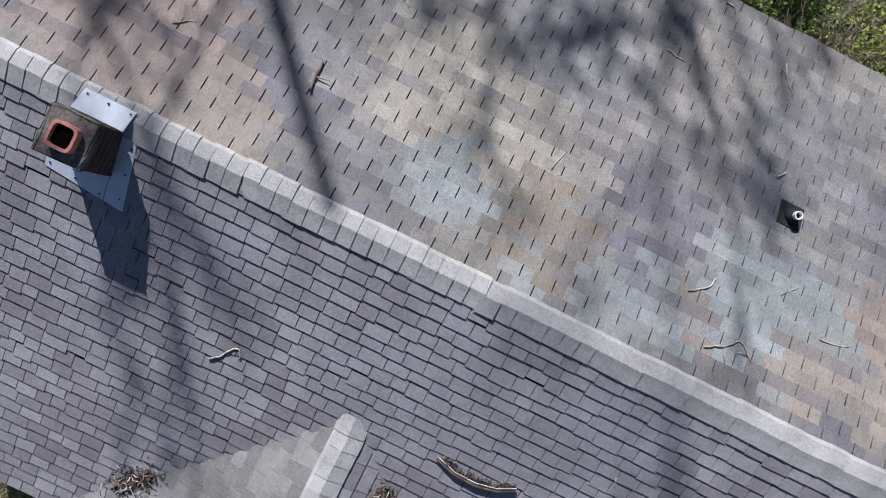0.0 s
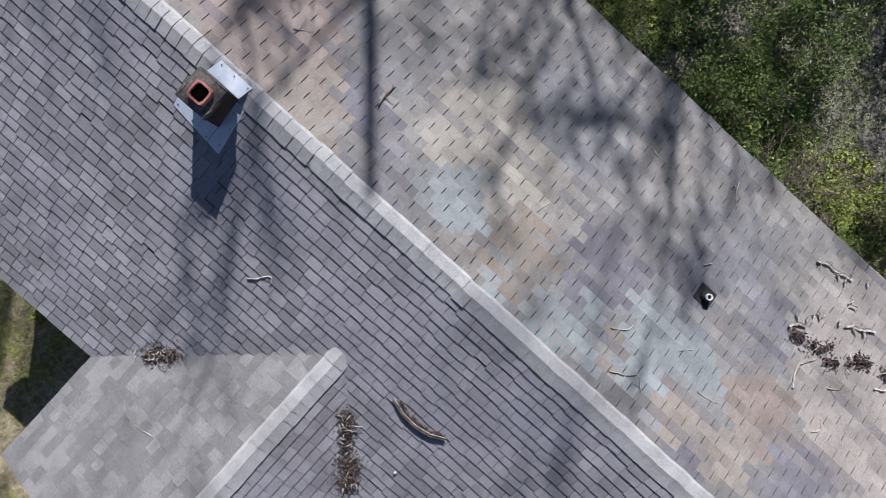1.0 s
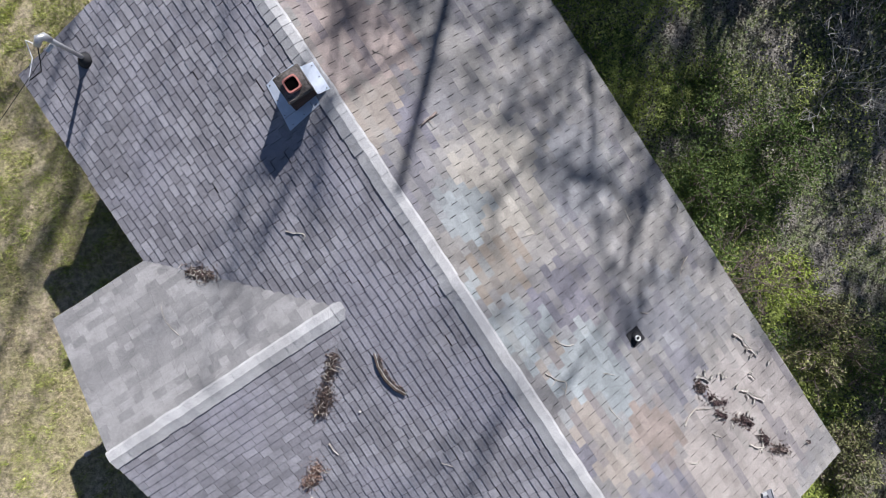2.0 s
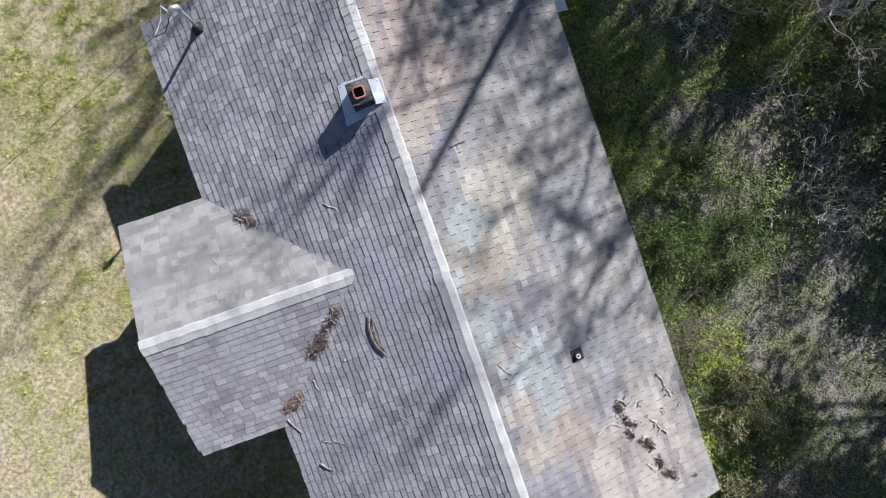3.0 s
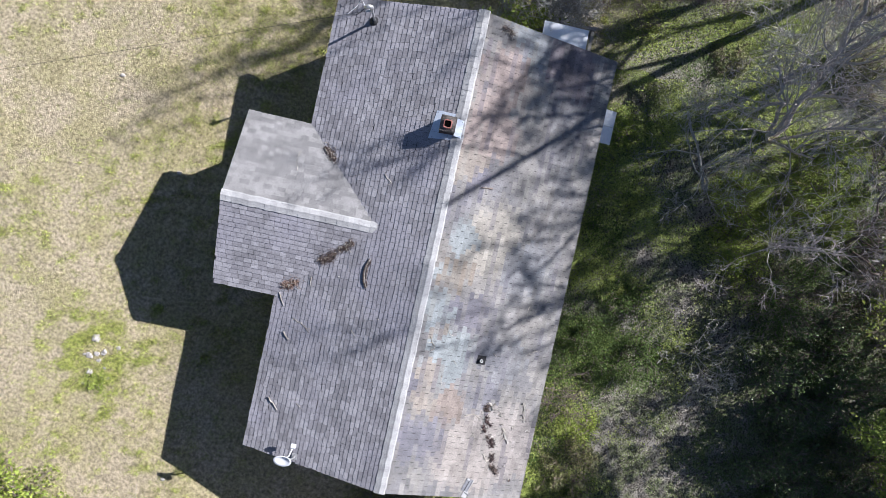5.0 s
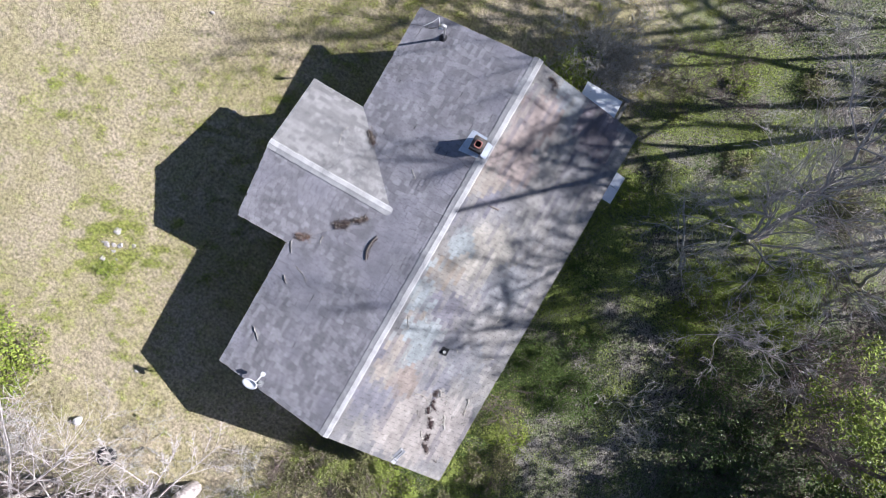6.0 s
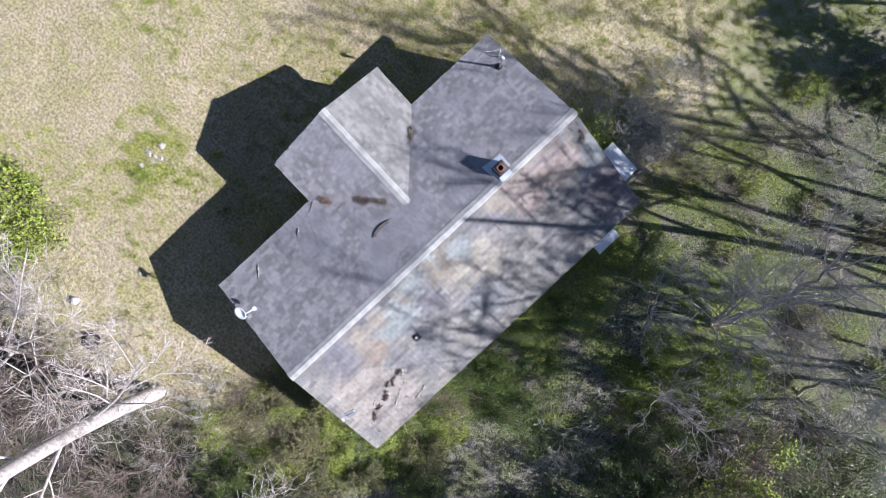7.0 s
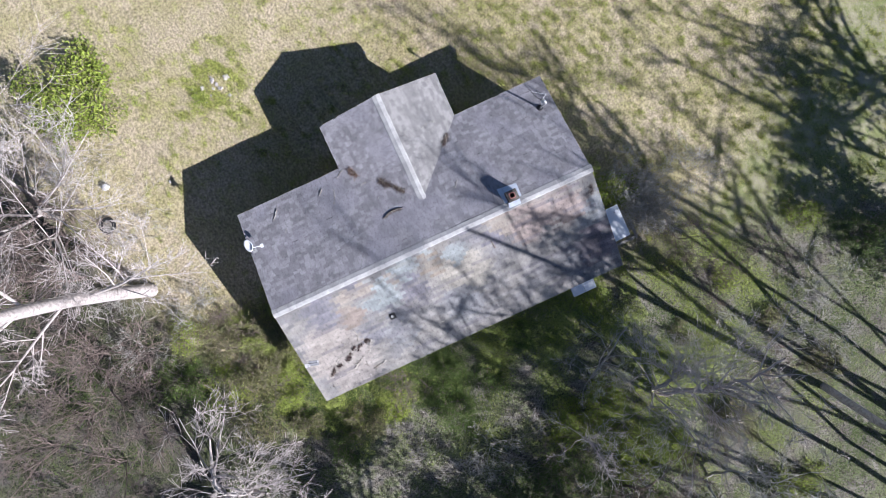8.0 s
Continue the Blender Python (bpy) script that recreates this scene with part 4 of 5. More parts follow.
def bare_tree(base, stems, label, seed, material, top=4, kids=4, name="tree", wander=0.2, lift=0.06, ratio=0.58, leafy=None, leaf_size=0.09, leaf_count=0, category="tree", min_r=0.010, slim=0.55, fork=0.28, boughs=()):
    """stems: (dx, dy, dz heading, length, radius); boughs: (way, radius, side limbs, their length). Trunks are one part, twigs a second, leaves a third."""
    rg = np.random.default_rng(seed)
    z0 = float(ground_height(base[0], base[1])) - 0.1
    ob = thing(name, label, category)
    out = []
    for hx, hy, hz, length, r in stems:
        limb(rg, (base[0], base[1], z0), (hx, hy, hz), length, r, 0, top, out, wander, lift, kids, ratio, slim, fork)
    for way, r, count, length in boughs:
        bough(rg, way, r, top, out, count, length)
    trunk = [tube_arrays(p, np.maximum(r, min_r), 10) for lv, p, r in out if lv == 0]
    part("trunk", mesh_np("trunk", *merge(trunk), material), parent=ob, smooth=True)
    first = 1 if category != "tree" else 2
    if first == 2:
        for lv, p, r in out:
            if lv == 1:
                part("limb", mesh_np("limb", *tube_arrays(p, np.maximum(r, min_r), 6), material), parent=ob, smooth=True)
    twigs = [tube_arrays(p, np.maximum(r, min_r * 0.8), 4 if lv < top else 3) for lv, p, r in out if lv >= first]
    if twigs:
        tagged(part("crown", mesh_np("crown", *merge(twigs), material), parent=ob), kind="stuff")
    if leafy:
        tips = np.concatenate([p[2:] for lv, p, r in out if lv >= top - 1])
        c = tips[rg.integers(0, len(tips), leaf_count)] + rg.normal(0, leaf_size * 2.2, (leaf_count, 3))
        c[:, 2] = np.maximum(c[:, 2], 0.06)
        v, f = quads(rg, c, leaf_size, 0.7, 0.7)
        tagged(part("foliage", mesh_np("foliage", v, f, leafy), parent=ob), kind="stuff")
    return ob


BARE = "bare grey-barked tree with pale lichen-covered branches"
# large pale tree beyond the south gable
bare_tree((-2.95, -12.15), [(-0.07, 0.03, 1, 15, 0.29)], "tall bare tree with a thick pale trunk", 101, BARK_PALE, 4, 8, wander=0.035, lift=0.04, ratio=0.36, min_r=0.006, slim=0.24)
bare_tree((-7.2, -14.2), [(0.1, 0.25, 1, 7.0, 0.12), (-0.5, 0.2, 1, 6, 0.08), (0.5, 0.5, 1, 5.5, 0.07)], "bare pale-branched tree at the lawn edge", 102, BARK_PALE, 4, 4, wander=0.07, lift=0.03, ratio=0.58, min_r=0.0055)
bare_tree((-4.6, -14.4), [(-0.3, 0.3, 1, 4.5, 0.07), (0.4, 0.2, 1, 4, 0.06), (0.1, 0.7, 0.9, 4, 0.05)], "many-stemmed bare brown sapling thicket", 103, BARK_BROWN, 3, 5, wander=0.2, ratio=0.6)
bare_tree((-7.4, -15.2), [(-0.3, 0.4, 1, 3.6, 0.05), (0.5, 0.3, 1, 3.2, 0.045), (0.0, -0.5, 0.9, 3.4, 0.05)], "many-stemmed bare brown sapling thicket", 104, BARK_BROWN, 3, 5, wander=0.22, ratio=0.6)
bare_tree((-1.2, -15.0), [(-0.3, 0.4, 1, 3.6, 0.05), (0.5, 0.3, 1, 3.4, 0.045), (-0.6, 0.1, 0.9, 3.4, 0.05)], "many-stemmed bare brown sapling thicket", 105, BARK_BROWN, 3, 5, wander=0.22, ratio=0.6)
for i, (x, y) in enumerate(((1.4, -18.6), (-2.2, -18.8), (3.2, -16.4), (-5.2, -17.4), (4.6, -18.8), (0.4, -16.6))):
    bare_tree((x, y), [(-0.4, 0.4, 1, 2.8, 0.035), (0.5, 0.3, 1, 2.5, 0.03), (0.0, -0.5, 0.9, 2.6, 0.03), (-0.5, -0.2, 0.8, 2.2, 0.025)], "bare brown thicket sapling in the wood", 230 + i, BARK_BROWN, 3, 4, wander=0.16, ratio=0.58, min_r=0.006)
# south-east tree
bare_tree((6.4, -13.2), [(-0.35, 0.65, 0.95, 5.4, 0.11), (0.2, 0.7, 0.95, 5.2, 0.10), (-0.8, 0.35, 0.9, 5.4, 0.09), (0.5, 0.4, 1, 5.6, 0.09)], "bare forked tree with pale spreading branches", 106, BARK_PALE, 4, 4, wander=0.16, lift=0.02, ratio=0.55, min_r=0.008)
# east trees
bare_tree((10.1, 5.4), [(-0.62, 0.2, 0.85, 5.2, 0.065), (-0.35, 0.5, 0.9, 5.2, 0.06), (-0.4, -0.2, 1, 4.4, 0.05), (0.35, 0.3, 1, 4.6, 0.05)], "bare many-stemmed tree with pale lichen-covered branches", 107, BARK_PALE, 4, 3, wander=0.12, ratio=0.58, min_r=0.0048)
bare_tree((10.0, 5.6), [], "bare leaning tree with one long arching limb", 108, BARK_PALE, 4, 3, min_r=0.006,
          boughs=[([(10.1, 5.4, -0.1), (10.2, 6.6, 1.3), (9.8, 7.5, 3.0), (9.0, 8.0, 4.8), (8.0, 8.2, 6.6)], 0.10, 11, 2.3), ([(10.0, 6.9, 2.0), (9.3, 6.6, 3.6), (8.4, 6.6, 5.2), (7.5, 6.6, 6.8)], 0.06, 8, 2.0),
                  ([(10.1, 5.4, -0.1), (9.2, 5.6, 1.8), (8.2, 5.9, 3.4), (7.3, 5.9, 4.6)], 0.07, 10, 1.8)])
bare_tree((8.4, 3.1), [(-0.7, 0.25, 0.85, 3.9, 0.055), (-0.4, 0.5, 0.9, 3.0, 0.04)], BARE, 109, BARK_GREY, 4, 3, wander=0.2, ratio=0.55, min_r=0.006)
bare_tree((10.9, 2.0), [(-0.45, 0.2, 0.9, 3.2, 0.045), (0.3, 0.3, 1, 3.0, 0.035), (-0.3, -0.4, 0.8, 2.6, 0.035)], "small bare tree with twisted bleached branches", 110, BARK_PALE, 4, 3, wander=0.24, ratio=0.58, min_r=0.005)
bare_tree((13.4, 2.6), [(-0.3, 0.5, 1, 3.6, 0.06), (0.4, 0.2, 1, 3.4, 0.05), (-0.3, -0.3, 1, 3.4, 0.05)], "bare brown many-stemmed thicket tree", 111, BARK_BROWN, 4, 4, wander=0.24, ratio=0.56)
bare_tree((14.6, 6.0), [(-0.3, 0.4, 1, 4.2, 0.07), (0.3, -0.2, 1, 4.0, 0.06)], BARE, 112, BARK_GREY, 4, 4, wander=0.22, ratio=0.56)
bare_tree((13.0, 12.3), [(2.4, -1.0, 18, 18.5, 0.17)], "tall bare tree leaning gently with pale branches", 113, BARK_PALE, 4, 6, wander=0.03, lift=0.05, ratio=0.27)
# tall trees that shade the roof from the north-east
TALL = "tall bare woodland tree with a straight trunk"


def wood_at(q, s):
    return (0.566 * q + 0.823 * s, -0.823 * q + 0.566 * s)


for i, (q, s, h, r, kids) in enumerate(((-3.4, 22.0, 15.8, 0.19, 8), (-4.8, 23.0, 13.0, 0.14, 7), (-0.5, 24.5, 16.8, 0.16, 8), (-1.9, 26.0, 17.2, 0.15, 8), (5.0, 26.5, 13, 0.13, 6), (2.0, 26.0, 15.0, 0.13, 8),
                                      (-2.7, 31.0, 19.5, 0.15, 8), (0.9, 30.0, 19.4, 0.14, 8), (2.3, 32.0, 19.2, 0.14, 7), (9.2, 22.0, 11.5, 0.12, 7), (-5.7, 26.0, 12.6, 0.12, 7), (-4.1, 29.5, 17.3, 0.14, 7), (-12.6, 25.5, 12.0, 0.2, 8), (-14.0, 26.0, 12.8, 0.2, 8), (-15.4, 25.0, 12.5, 0.2, 8), (-1.2, 23.0, 14.6, 0.11, 8), (0.4, 25.5, 15.6, 0.11, 8), (1.5, 24.0, 13.6, 0.11, 8), (-3.2, 24.0, 15.0, 0.14, 8), (-4.0, 27.0, 14.2, 0.14, 8))):
    bare_tree(wood_at(q, s), [(0.0, 0.02, 1, h, r * 0.78)], TALL, 120 + i, BARK_BROWN, 3, kids - 2, wander=0.08, lift=0.06, ratio=0.37, min_r=0.022, slim=1.2, fork=0.72)
EVER = "tall leafy evergreen tree at the wood edge"
for i, (q, s, h, n) in enumerate(((-10.6, 25.2, 10.5, 5200), (-12.2, 27.0, 9.5, 4200), (11.4, 17.4, 12.0, 3800), (13.4, 17.0, 10.5, 3400), (15.2, 16.6, 10.5, 4000), (16.2, 19.0, 9.5, 9000))):
    bare_tree(wood_at(q, s), [(0.0, 0.0, 1, h, 0.2)], EVER, 140 + i, BARK_BROWN, 3, 7, wander=0.05, lift=0.03, ratio=0.34, leafy=EVERGREEN, leaf_size=0.12, leaf_count=n, min_r=0.012)

for i, (q, s, h, n) in enumerate(((8.7, 12.8, 5.2, 9000), (10.9, 12.4, 5.4, 10000), (12.9, 11.2, 4.8, 9000), (14.6, 9.6, 4.4, 7000))):
    bare_tree(wood_at(q, s), [(0.0, 0.0, 1, h, 0.12), (0.5, -0.3, 1, h * 0.8, 0.08), (-0.4, 0.4, 1, h * 0.8, 0.08)], "rounded green leafy tree at the wood edge", 160 + i, BARK_BROWN, 3, 6, wander=0.1, lift=0.03, ratio=0.42, leafy=IVY if i % 2 else SHRUB_LEAF, leaf_size=0.06, leaf_count=n, min_r=0.008)

# ---- shrubs ----
bare_tree((1.85, 7.75), [(math.cos(a) * 0.6, math.sin(a) * 0.6, 0.9, 1.7, 0.022) for a in np.linspace(0, 12, 26)], "dense bare twiggy shrub beside the back step", 150, BARK_GREY, 3, 4, "shrub", 0.2, 0.02, 0.6, category="shrub", min_r=0.009)
bare_tree((1.2, 6.5), [(math.cos(a) * 0.42, math.sin(a) * 0.35, 0.9, 1.9, 0.015) for a in np.linspace(0, 6, 8)], "green leafy vine shrub growing beside the awning", 151, BARK_BROWN, 2, 4, "shrub", 0.2, 0.02, 0.45, SHRUB_LEAF, 0.045, 3600, "shrub")
for i, (x, y, h, n) in enumerate(((-11.0, -10.9, 1.2, 1500), (-11.9, -11.9, 1.3, 1300), (-10.6, -12.1, 1.1, 1000), (-12.4, -10.6, 1.0, 900))):
    bare_tree((x, y), [(math.cos(a) * 0.7, math.sin(a) * 0.7, 0.8, h, 0.02) for a in np.linspace(0, 6, 9)], "yellow-green leafy shrub at the lawn edge", 155 + i, BARK_BROWN, 2, 4, "shrub", 0.2, 0.02, 0.6, SHRUB_LEAF, 0.055, n * 2, "shrub")
for i, (x, y, h, mat, n) in enumerate(((1.5, -8.6, 0.8, OLIVE, 1500), (3.2, -8.3, 0.7, SHRUB_LEAF, 900), (0.2, -10.2, 0.9, OLIVE, 1500), (2.2, -10.8, 0.9, SHRUB_LEAF, 1000), (4.9, -8.6, 0.7, OLIVE, 1200), (5.9, -5.0, 0.6, SHRUB_LEAF, 900),
                                        (7.2, -2.6, 0.9, IVY, 1700), (6.4, -0.6, 0.7, IVY, 1100), (10.7, 4.0, 1.3, SHRUB_LEAF, 2200), (9.6, 1.6, 0.9, SHRUB_LEAF, 1600), (13.7, -1.4, 1.0, IVY, 1700), (13.4, -6.3, 1.0, IVY, 1700), (7.4, 16.4, 1.2, IVY, 2000),
                                        (11.8, -8.8, 1.1, SHRUB_LEAF, 1400), (15.2, -4.0, 1.1, OLIVE, 1700), (5.1, 4.6, 0.5, SHRUB_LEAF, 700), (5.3, 1.2, 0.5, IVY, 800), (12.6, 8.2, 0.9, OLIVE, 1200), (16.0, 9.4, 1.0, SHRUB_LEAF, 1500), (12.2, 3.6, 1.0, SHRUB_LEAF, 2200), (11.6, 0.8, 1.2, IVY, 2000), (14.6, 0.6, 1.2, OLIVE, 2000), (9.2, 3.0, 0.8, SHRUB_LEAF, 1300), (12.0, 5.4, 0.8, SHRUB_LEAF, 1600), (0.6, -8.0, 1.0, OLIVE, 1500), (2.6, -9.6, 1.1, OLIVE, 1600), (-0.6, -11.4, 0.9, SHRUB_LEAF, 800), (1.2, -12.6, 1.1, IVY, 1500), (3.9, -10.3, 1.0, OLIVE, 1500), (6.6, -7.4, 0.8, IVY, 1200), (5.6, -2.6, 0.7, IVY, 1200), (5.9, -6.3, 0.8, OLIVE, 1200), (9.4, 11.2, 0.6, OLIVE, 700), (6.8, 10.2, 0.5, SHRUB_LEAF, 600), (11.8, 12.6, 0.7, OLIVE, 700), (5.6, 14.2, 0.7, SHRUB_LEAF, 800), (8.2, 7.6, 0.5, OLIVE, 600))):
    label = {IVY: "low dark green leafy undergrowth bush", OLIVE: "low olive-brown brushy undergrowth bush"}.get(mat, "low bright green leafy undergrowth bush")
    bare_tree((x, y), [(math.cos(a) * 0.9, math.sin(a) * 0.9, 0.7, h, 0.014) for a in np.linspace(0.3, 6, 8)], label, 170 + i, BARK_BROWN, 2, 4, "bush", 0.25, 0.0, 0.65, mat, 0.031, int(n * 3.0), "bush")
for i, (x, y) in enumerate(((4.5, -4.1), (9.3, -2.0), (-2.6, -16.2), (-9.0, -12.8), (11.2, 0.2), (15.5, 1.0), (6.6, 9.4), (-3.4, -13.2), (-0.2, -9.4), (-1.6, -10.8), (0.8, -14.4), (-0.8, -13.4), (2.8, -14.2), (-5.2, -11.6), (4.4, 9.0), (2.0, 10.6), (6.2, 12.2), (9.2, 8.8), (11.2, 10.4), (8.4, 13.8), (12.6, 7.6), (10.4, 13.0))):
    bare_tree((x, y), [(math.cos(a) * 0.8, math.sin(a) * 0.8, 0.7, 1.3, 0.014) for a in np.linspace(0.3, 6, 7)], "low bare brown twiggy bush", 200 + i, BARK_GREY if i % 2 else BARK_BROWN, 3, 3, "bush", 0.25, 0.0, 0.6, category="bush", min_r=0.005)

for i, (x, y, h) in enumerate(((13.2, -0.6, 1.3), (14.6, 1.8, 1.4), (16.2, 0.4, 1.5), (15.8, 3.2, 1.4), (17.6, 2.4, 1.6), (14.4, -2.4, 1.3), (16.6, -2.0, 1.4), (12.4, -2.6, 1.2), (18.4, 4.6, 1.6), (17.2, 5.8, 1.4), (12.6, -5.0, 1.2), (15.0, -5.2, 1.3))):
    bare_tree((x, y), [(math.cos(a) * 0.9, math.sin(a) * 0.9, 0.8, h, 0.02) for a in np.linspace(0.3, 6, 8)], "dark evergreen shrub with small glossy leaves", 260 + i, BARK_BROWN, 2, 4, "shrub", 0.25, 0.0, 0.65, GLOSSY, 0.045, 2600, "shrub")

# ---- flower bed ----
rg = np.random.default_rng(60)
for i, (x, y, r) in enumerate(((-9.62, -5.44, 0.13), (-9.74, -6.0, 0.10), (-9.52, -5.95, 0.08), (-9.62, -6.5, 0.10), (-9.42, -6.12, 0.07), (-9.2, -6.3, 0.06), (-9.3, -5.85, 0.10), (-9.75, -6.9, 0.07), (-8.9, -5.6, 0.08), (-9.9, -6.0, 0.06), (-9.05, -6.6, 0.06))):
    ob = thing("stone", "pale rounded field stone edging a flower bed", "stone", "stones round the flower bed")
    bm = bmesh.new()
    bmesh.ops.create_icosphere(bm, subdivisions=3, radius=r)
    for v in bm.verts:
        v.co *= 0.85 + 0.9 * noise.noise(v.co * 9 + Vector((i * 3.1, 0, 0)))
        v.co.z *= 0.42
        v.co += Vector((x, y, float(ground_height(x, y)) + r * 0.2))
    part("rock", bm, STONE, ob, smooth=True)
bare_tree((-9.35, -6.75), [(math.cos(a), math.sin(a), 0.6, 0.28, 0.01) for a in np.linspace(0, 6, 8)], "small green plant in a stone-edged flower bed", 220, BARK_BROWN, 1, 4, "plant", 0.2, 0.02, 0.6, SHRUB_LEAF, 0.035, 380, "plant")
for x, y in ((-6.7, -9.4), (-10.5, 2.8), (-8.2, 0.2)):
    ob = thing("stone", "small pale stone lying in the lawn", "stone", "stones in the lawn")
    bm = bmesh.new()
    bmesh.ops.create_icosphere(bm, subdivisions=2, radius=0.07, matrix=Matrix.Translation((x, y, float(ground_height(x, y)) + 0.03)) @ Matrix.Diagonal((1.2, 0.8, 0.6, 1)))
    part("rock", bm, STONE, ob)

# ---- ground cover ----
rg = np.random.default_rng(70)


def soft_noise(x, y, scale, seed):
    """Smooth pseudo-random field between about -1 and 1."""
    r = np.random.default_rng(seed)
    total = np.zeros_like(x)
    for i in range(7):
        a, ph = r.uniform(0, math.tau), r.uniform(0, math.tau)
        f = scale * r.uniform(0.6, 2.2)
        total += np.sin((x * math.cos(a) + y * math.sin(a)) * f + ph)
    return total / 2.6


def wooded(x, y):
    """0 on the lawn, 1 in the wood."""
    return np.clip((x - 0.14 * y + 1.6 * soft_noise(x, y, 0.6, 3) - 2.4) / 3.0, 0, 1) + np.clip((-10.5 - y + 0.40 * x + 0.8 * soft_noise(x, y, 0.7, 4)) / 2.0, 0, 1)


def indoors(x, y):
    return ((np.abs(x) < 3.6) & (y > SOUTH + 0.3) & (y < NORTH - 0.3)) | ((x < 0) & (x > -5.3) & (y > -2.25) & (y < 1.98))


def spread(count, lo, hi, keep):
    x, y = rg.uniform(lo[0], hi[0], count), rg.uniform(lo[1], hi[1], count)
    ok = (rg.uniform(0, 1, count) < keep(x, y)) & ~indoors(x, y)
    return x[ok], y[ok]


def blades(x, y, height, width, lean):
    """One bent triangle a blade."""
    n = len(x)
    a, b = rg.uniform(0, math.tau, n), rg.uniform(0, math.tau, n)
    h = height * rg.uniform(0.5, 1.4, n) * (1 + 0.6 * soft_noise(x, y, 9.0, 5))
    h = np.maximum(h, 0.015)
    out = h * rg.uniform(0.3, 1.0, n) * lean
    z = ground_height(x, y)
    w = width * rg.uniform(0.6, 1.3, n)
    p0 = np.stack([x - np.cos(a) * w, y - np.sin(a) * w, z - 0.01], 1)
    p1 = np.stack([x + np.cos(a) * w, y + np.sin(a) * w, z - 0.01], 1)
    p2 = np.stack([x + np.cos(b) * out, y + np.sin(b) * out, z + h * 0.7], 1)
    return np.stack([p0, p1, p2], 1).reshape(-1, 3), np.arange(3 * n).reshape(-1, 3)


def green_lawn(x, y):
    g = 0.10 + 0.16 * soft_noise(x, y, 0.9, 11) + 1.1 * np.clip(soft_noise(x, y, 4.6, 12) - 0.6, 0, 0.6) + 0.4 * np.clip((y - 4.5) / 4, 0, 1.2) * np.clip((x + 9) / 5, 0.2, 1) + 0.35 * np.clip((0.8 * x + 0.6 * y - 7) / 4, 0, 1) + 0.4 * np.exp(-((x - 8) ** 2 / 22 + (y - 9.5) ** 2 / 30))
    g += 0.95 * np.exp(-((x + 1) ** 2 / 18 + (y - 10.5) ** 2 / 9)) + 0.6 * np.clip((y - 10 + 0.4 * x) / 4, 0, 1) * np.clip(0.7 + soft_noise(x, y, 1.3, 13), 0, 1.4)
    g += 0.45 * np.exp(-((x + 9.6) ** 2 + (y + 5.9) ** 2) / 2.4)
    g += 0.32 * np.exp(-((x + 7.5) ** 2 / 16 + (y - 5.5) ** 2 / 9))
    return np.clip(g, 0.02, 0.9)


LO, HI = (-20, -21), (21, 24)


def close_by(x, y):
    """Thicker sward near the house, thinning out softly."""
    return np.clip((x + 10.5) / 3, 0, 1) * np.clip((y + 9) / 4, 0, 1) * np.clip((11 - y) / 4, 0, 1)


x, y = spread(460000, (-20, -15), (8, 24), lambda x, y: np.clip(1 - wooded(x, y), 0, 1) * (1 - green_lawn(x, y)))
x2, y2 = spread(400000, (-10.5, -9), (-2.5, 11), lambda x, y: close_by(x, y) * (1 - green_lawn(x, y)))
x, y = np.r_[x, x2], np.r_[y, y2]
tagged(part("lawn_grass", mesh_np("lawn_grass", *blades(x, y, 0.036, 0.0085, 1.1), GRASS)), "dry tan dormant lawn grass", "grass", kind="stuff")
x, y = spread(700000, (-20, -15), (14, 24), lambda x, y: np.clip(1 - 0.7 * wooded(x, y), 0.0, 1) * green_lawn(x, y))
x2, y2 = spread(300000, (-10.5, -9), (-2.5, 11), lambda x, y: close_by(x, y) * green_lawn(x, y))
x, y = np.r_[x, x2], np.r_[y, y2]
tagged(part("green_grass", mesh_np("green_grass", *blades(x, y, 0.05, 0.009, 1.0), GRASS_GREEN)), "fresh green grass among the dry lawn", "grass", kind="stuff")

cx, cy = spread(9000, (-19, -11), (7, 21), lambda x, y: np.clip(0.2 + 0.55 * soft_noise(x, y, 0.7, 41) + 0.35 * np.clip(y / 6, 0, 1) + 0.5 * np.clip((y - 6) / 3, 0, 1) * (x > -6), 0.03, 1) * np.clip(1 - 1.5 * wooded(x, y), 0, 1))
size = np.exp(rg.normal(math.log(0.085), 0.5, len(cx)))
who = np.repeat(np.arange(len(cx)), np.maximum(8, 75 * (size / 0.1) ** 1.5).astype(int))
x, y = cx[who] + rg.normal(0, 1, len(who)) * size[who], cy[who] + rg.normal(0, 1, len(who)) * size[who] * 0.8
ok = ~indoors(x, y)
tagged(part("weed_tufts", mesh_np("weed_tufts", *blades(x[ok], y[ok], 0.075, 0.010, 0.9), GRASS_GREEN)), "scattered green weed tufts in the dry lawn", "weeds", kind="stuff")


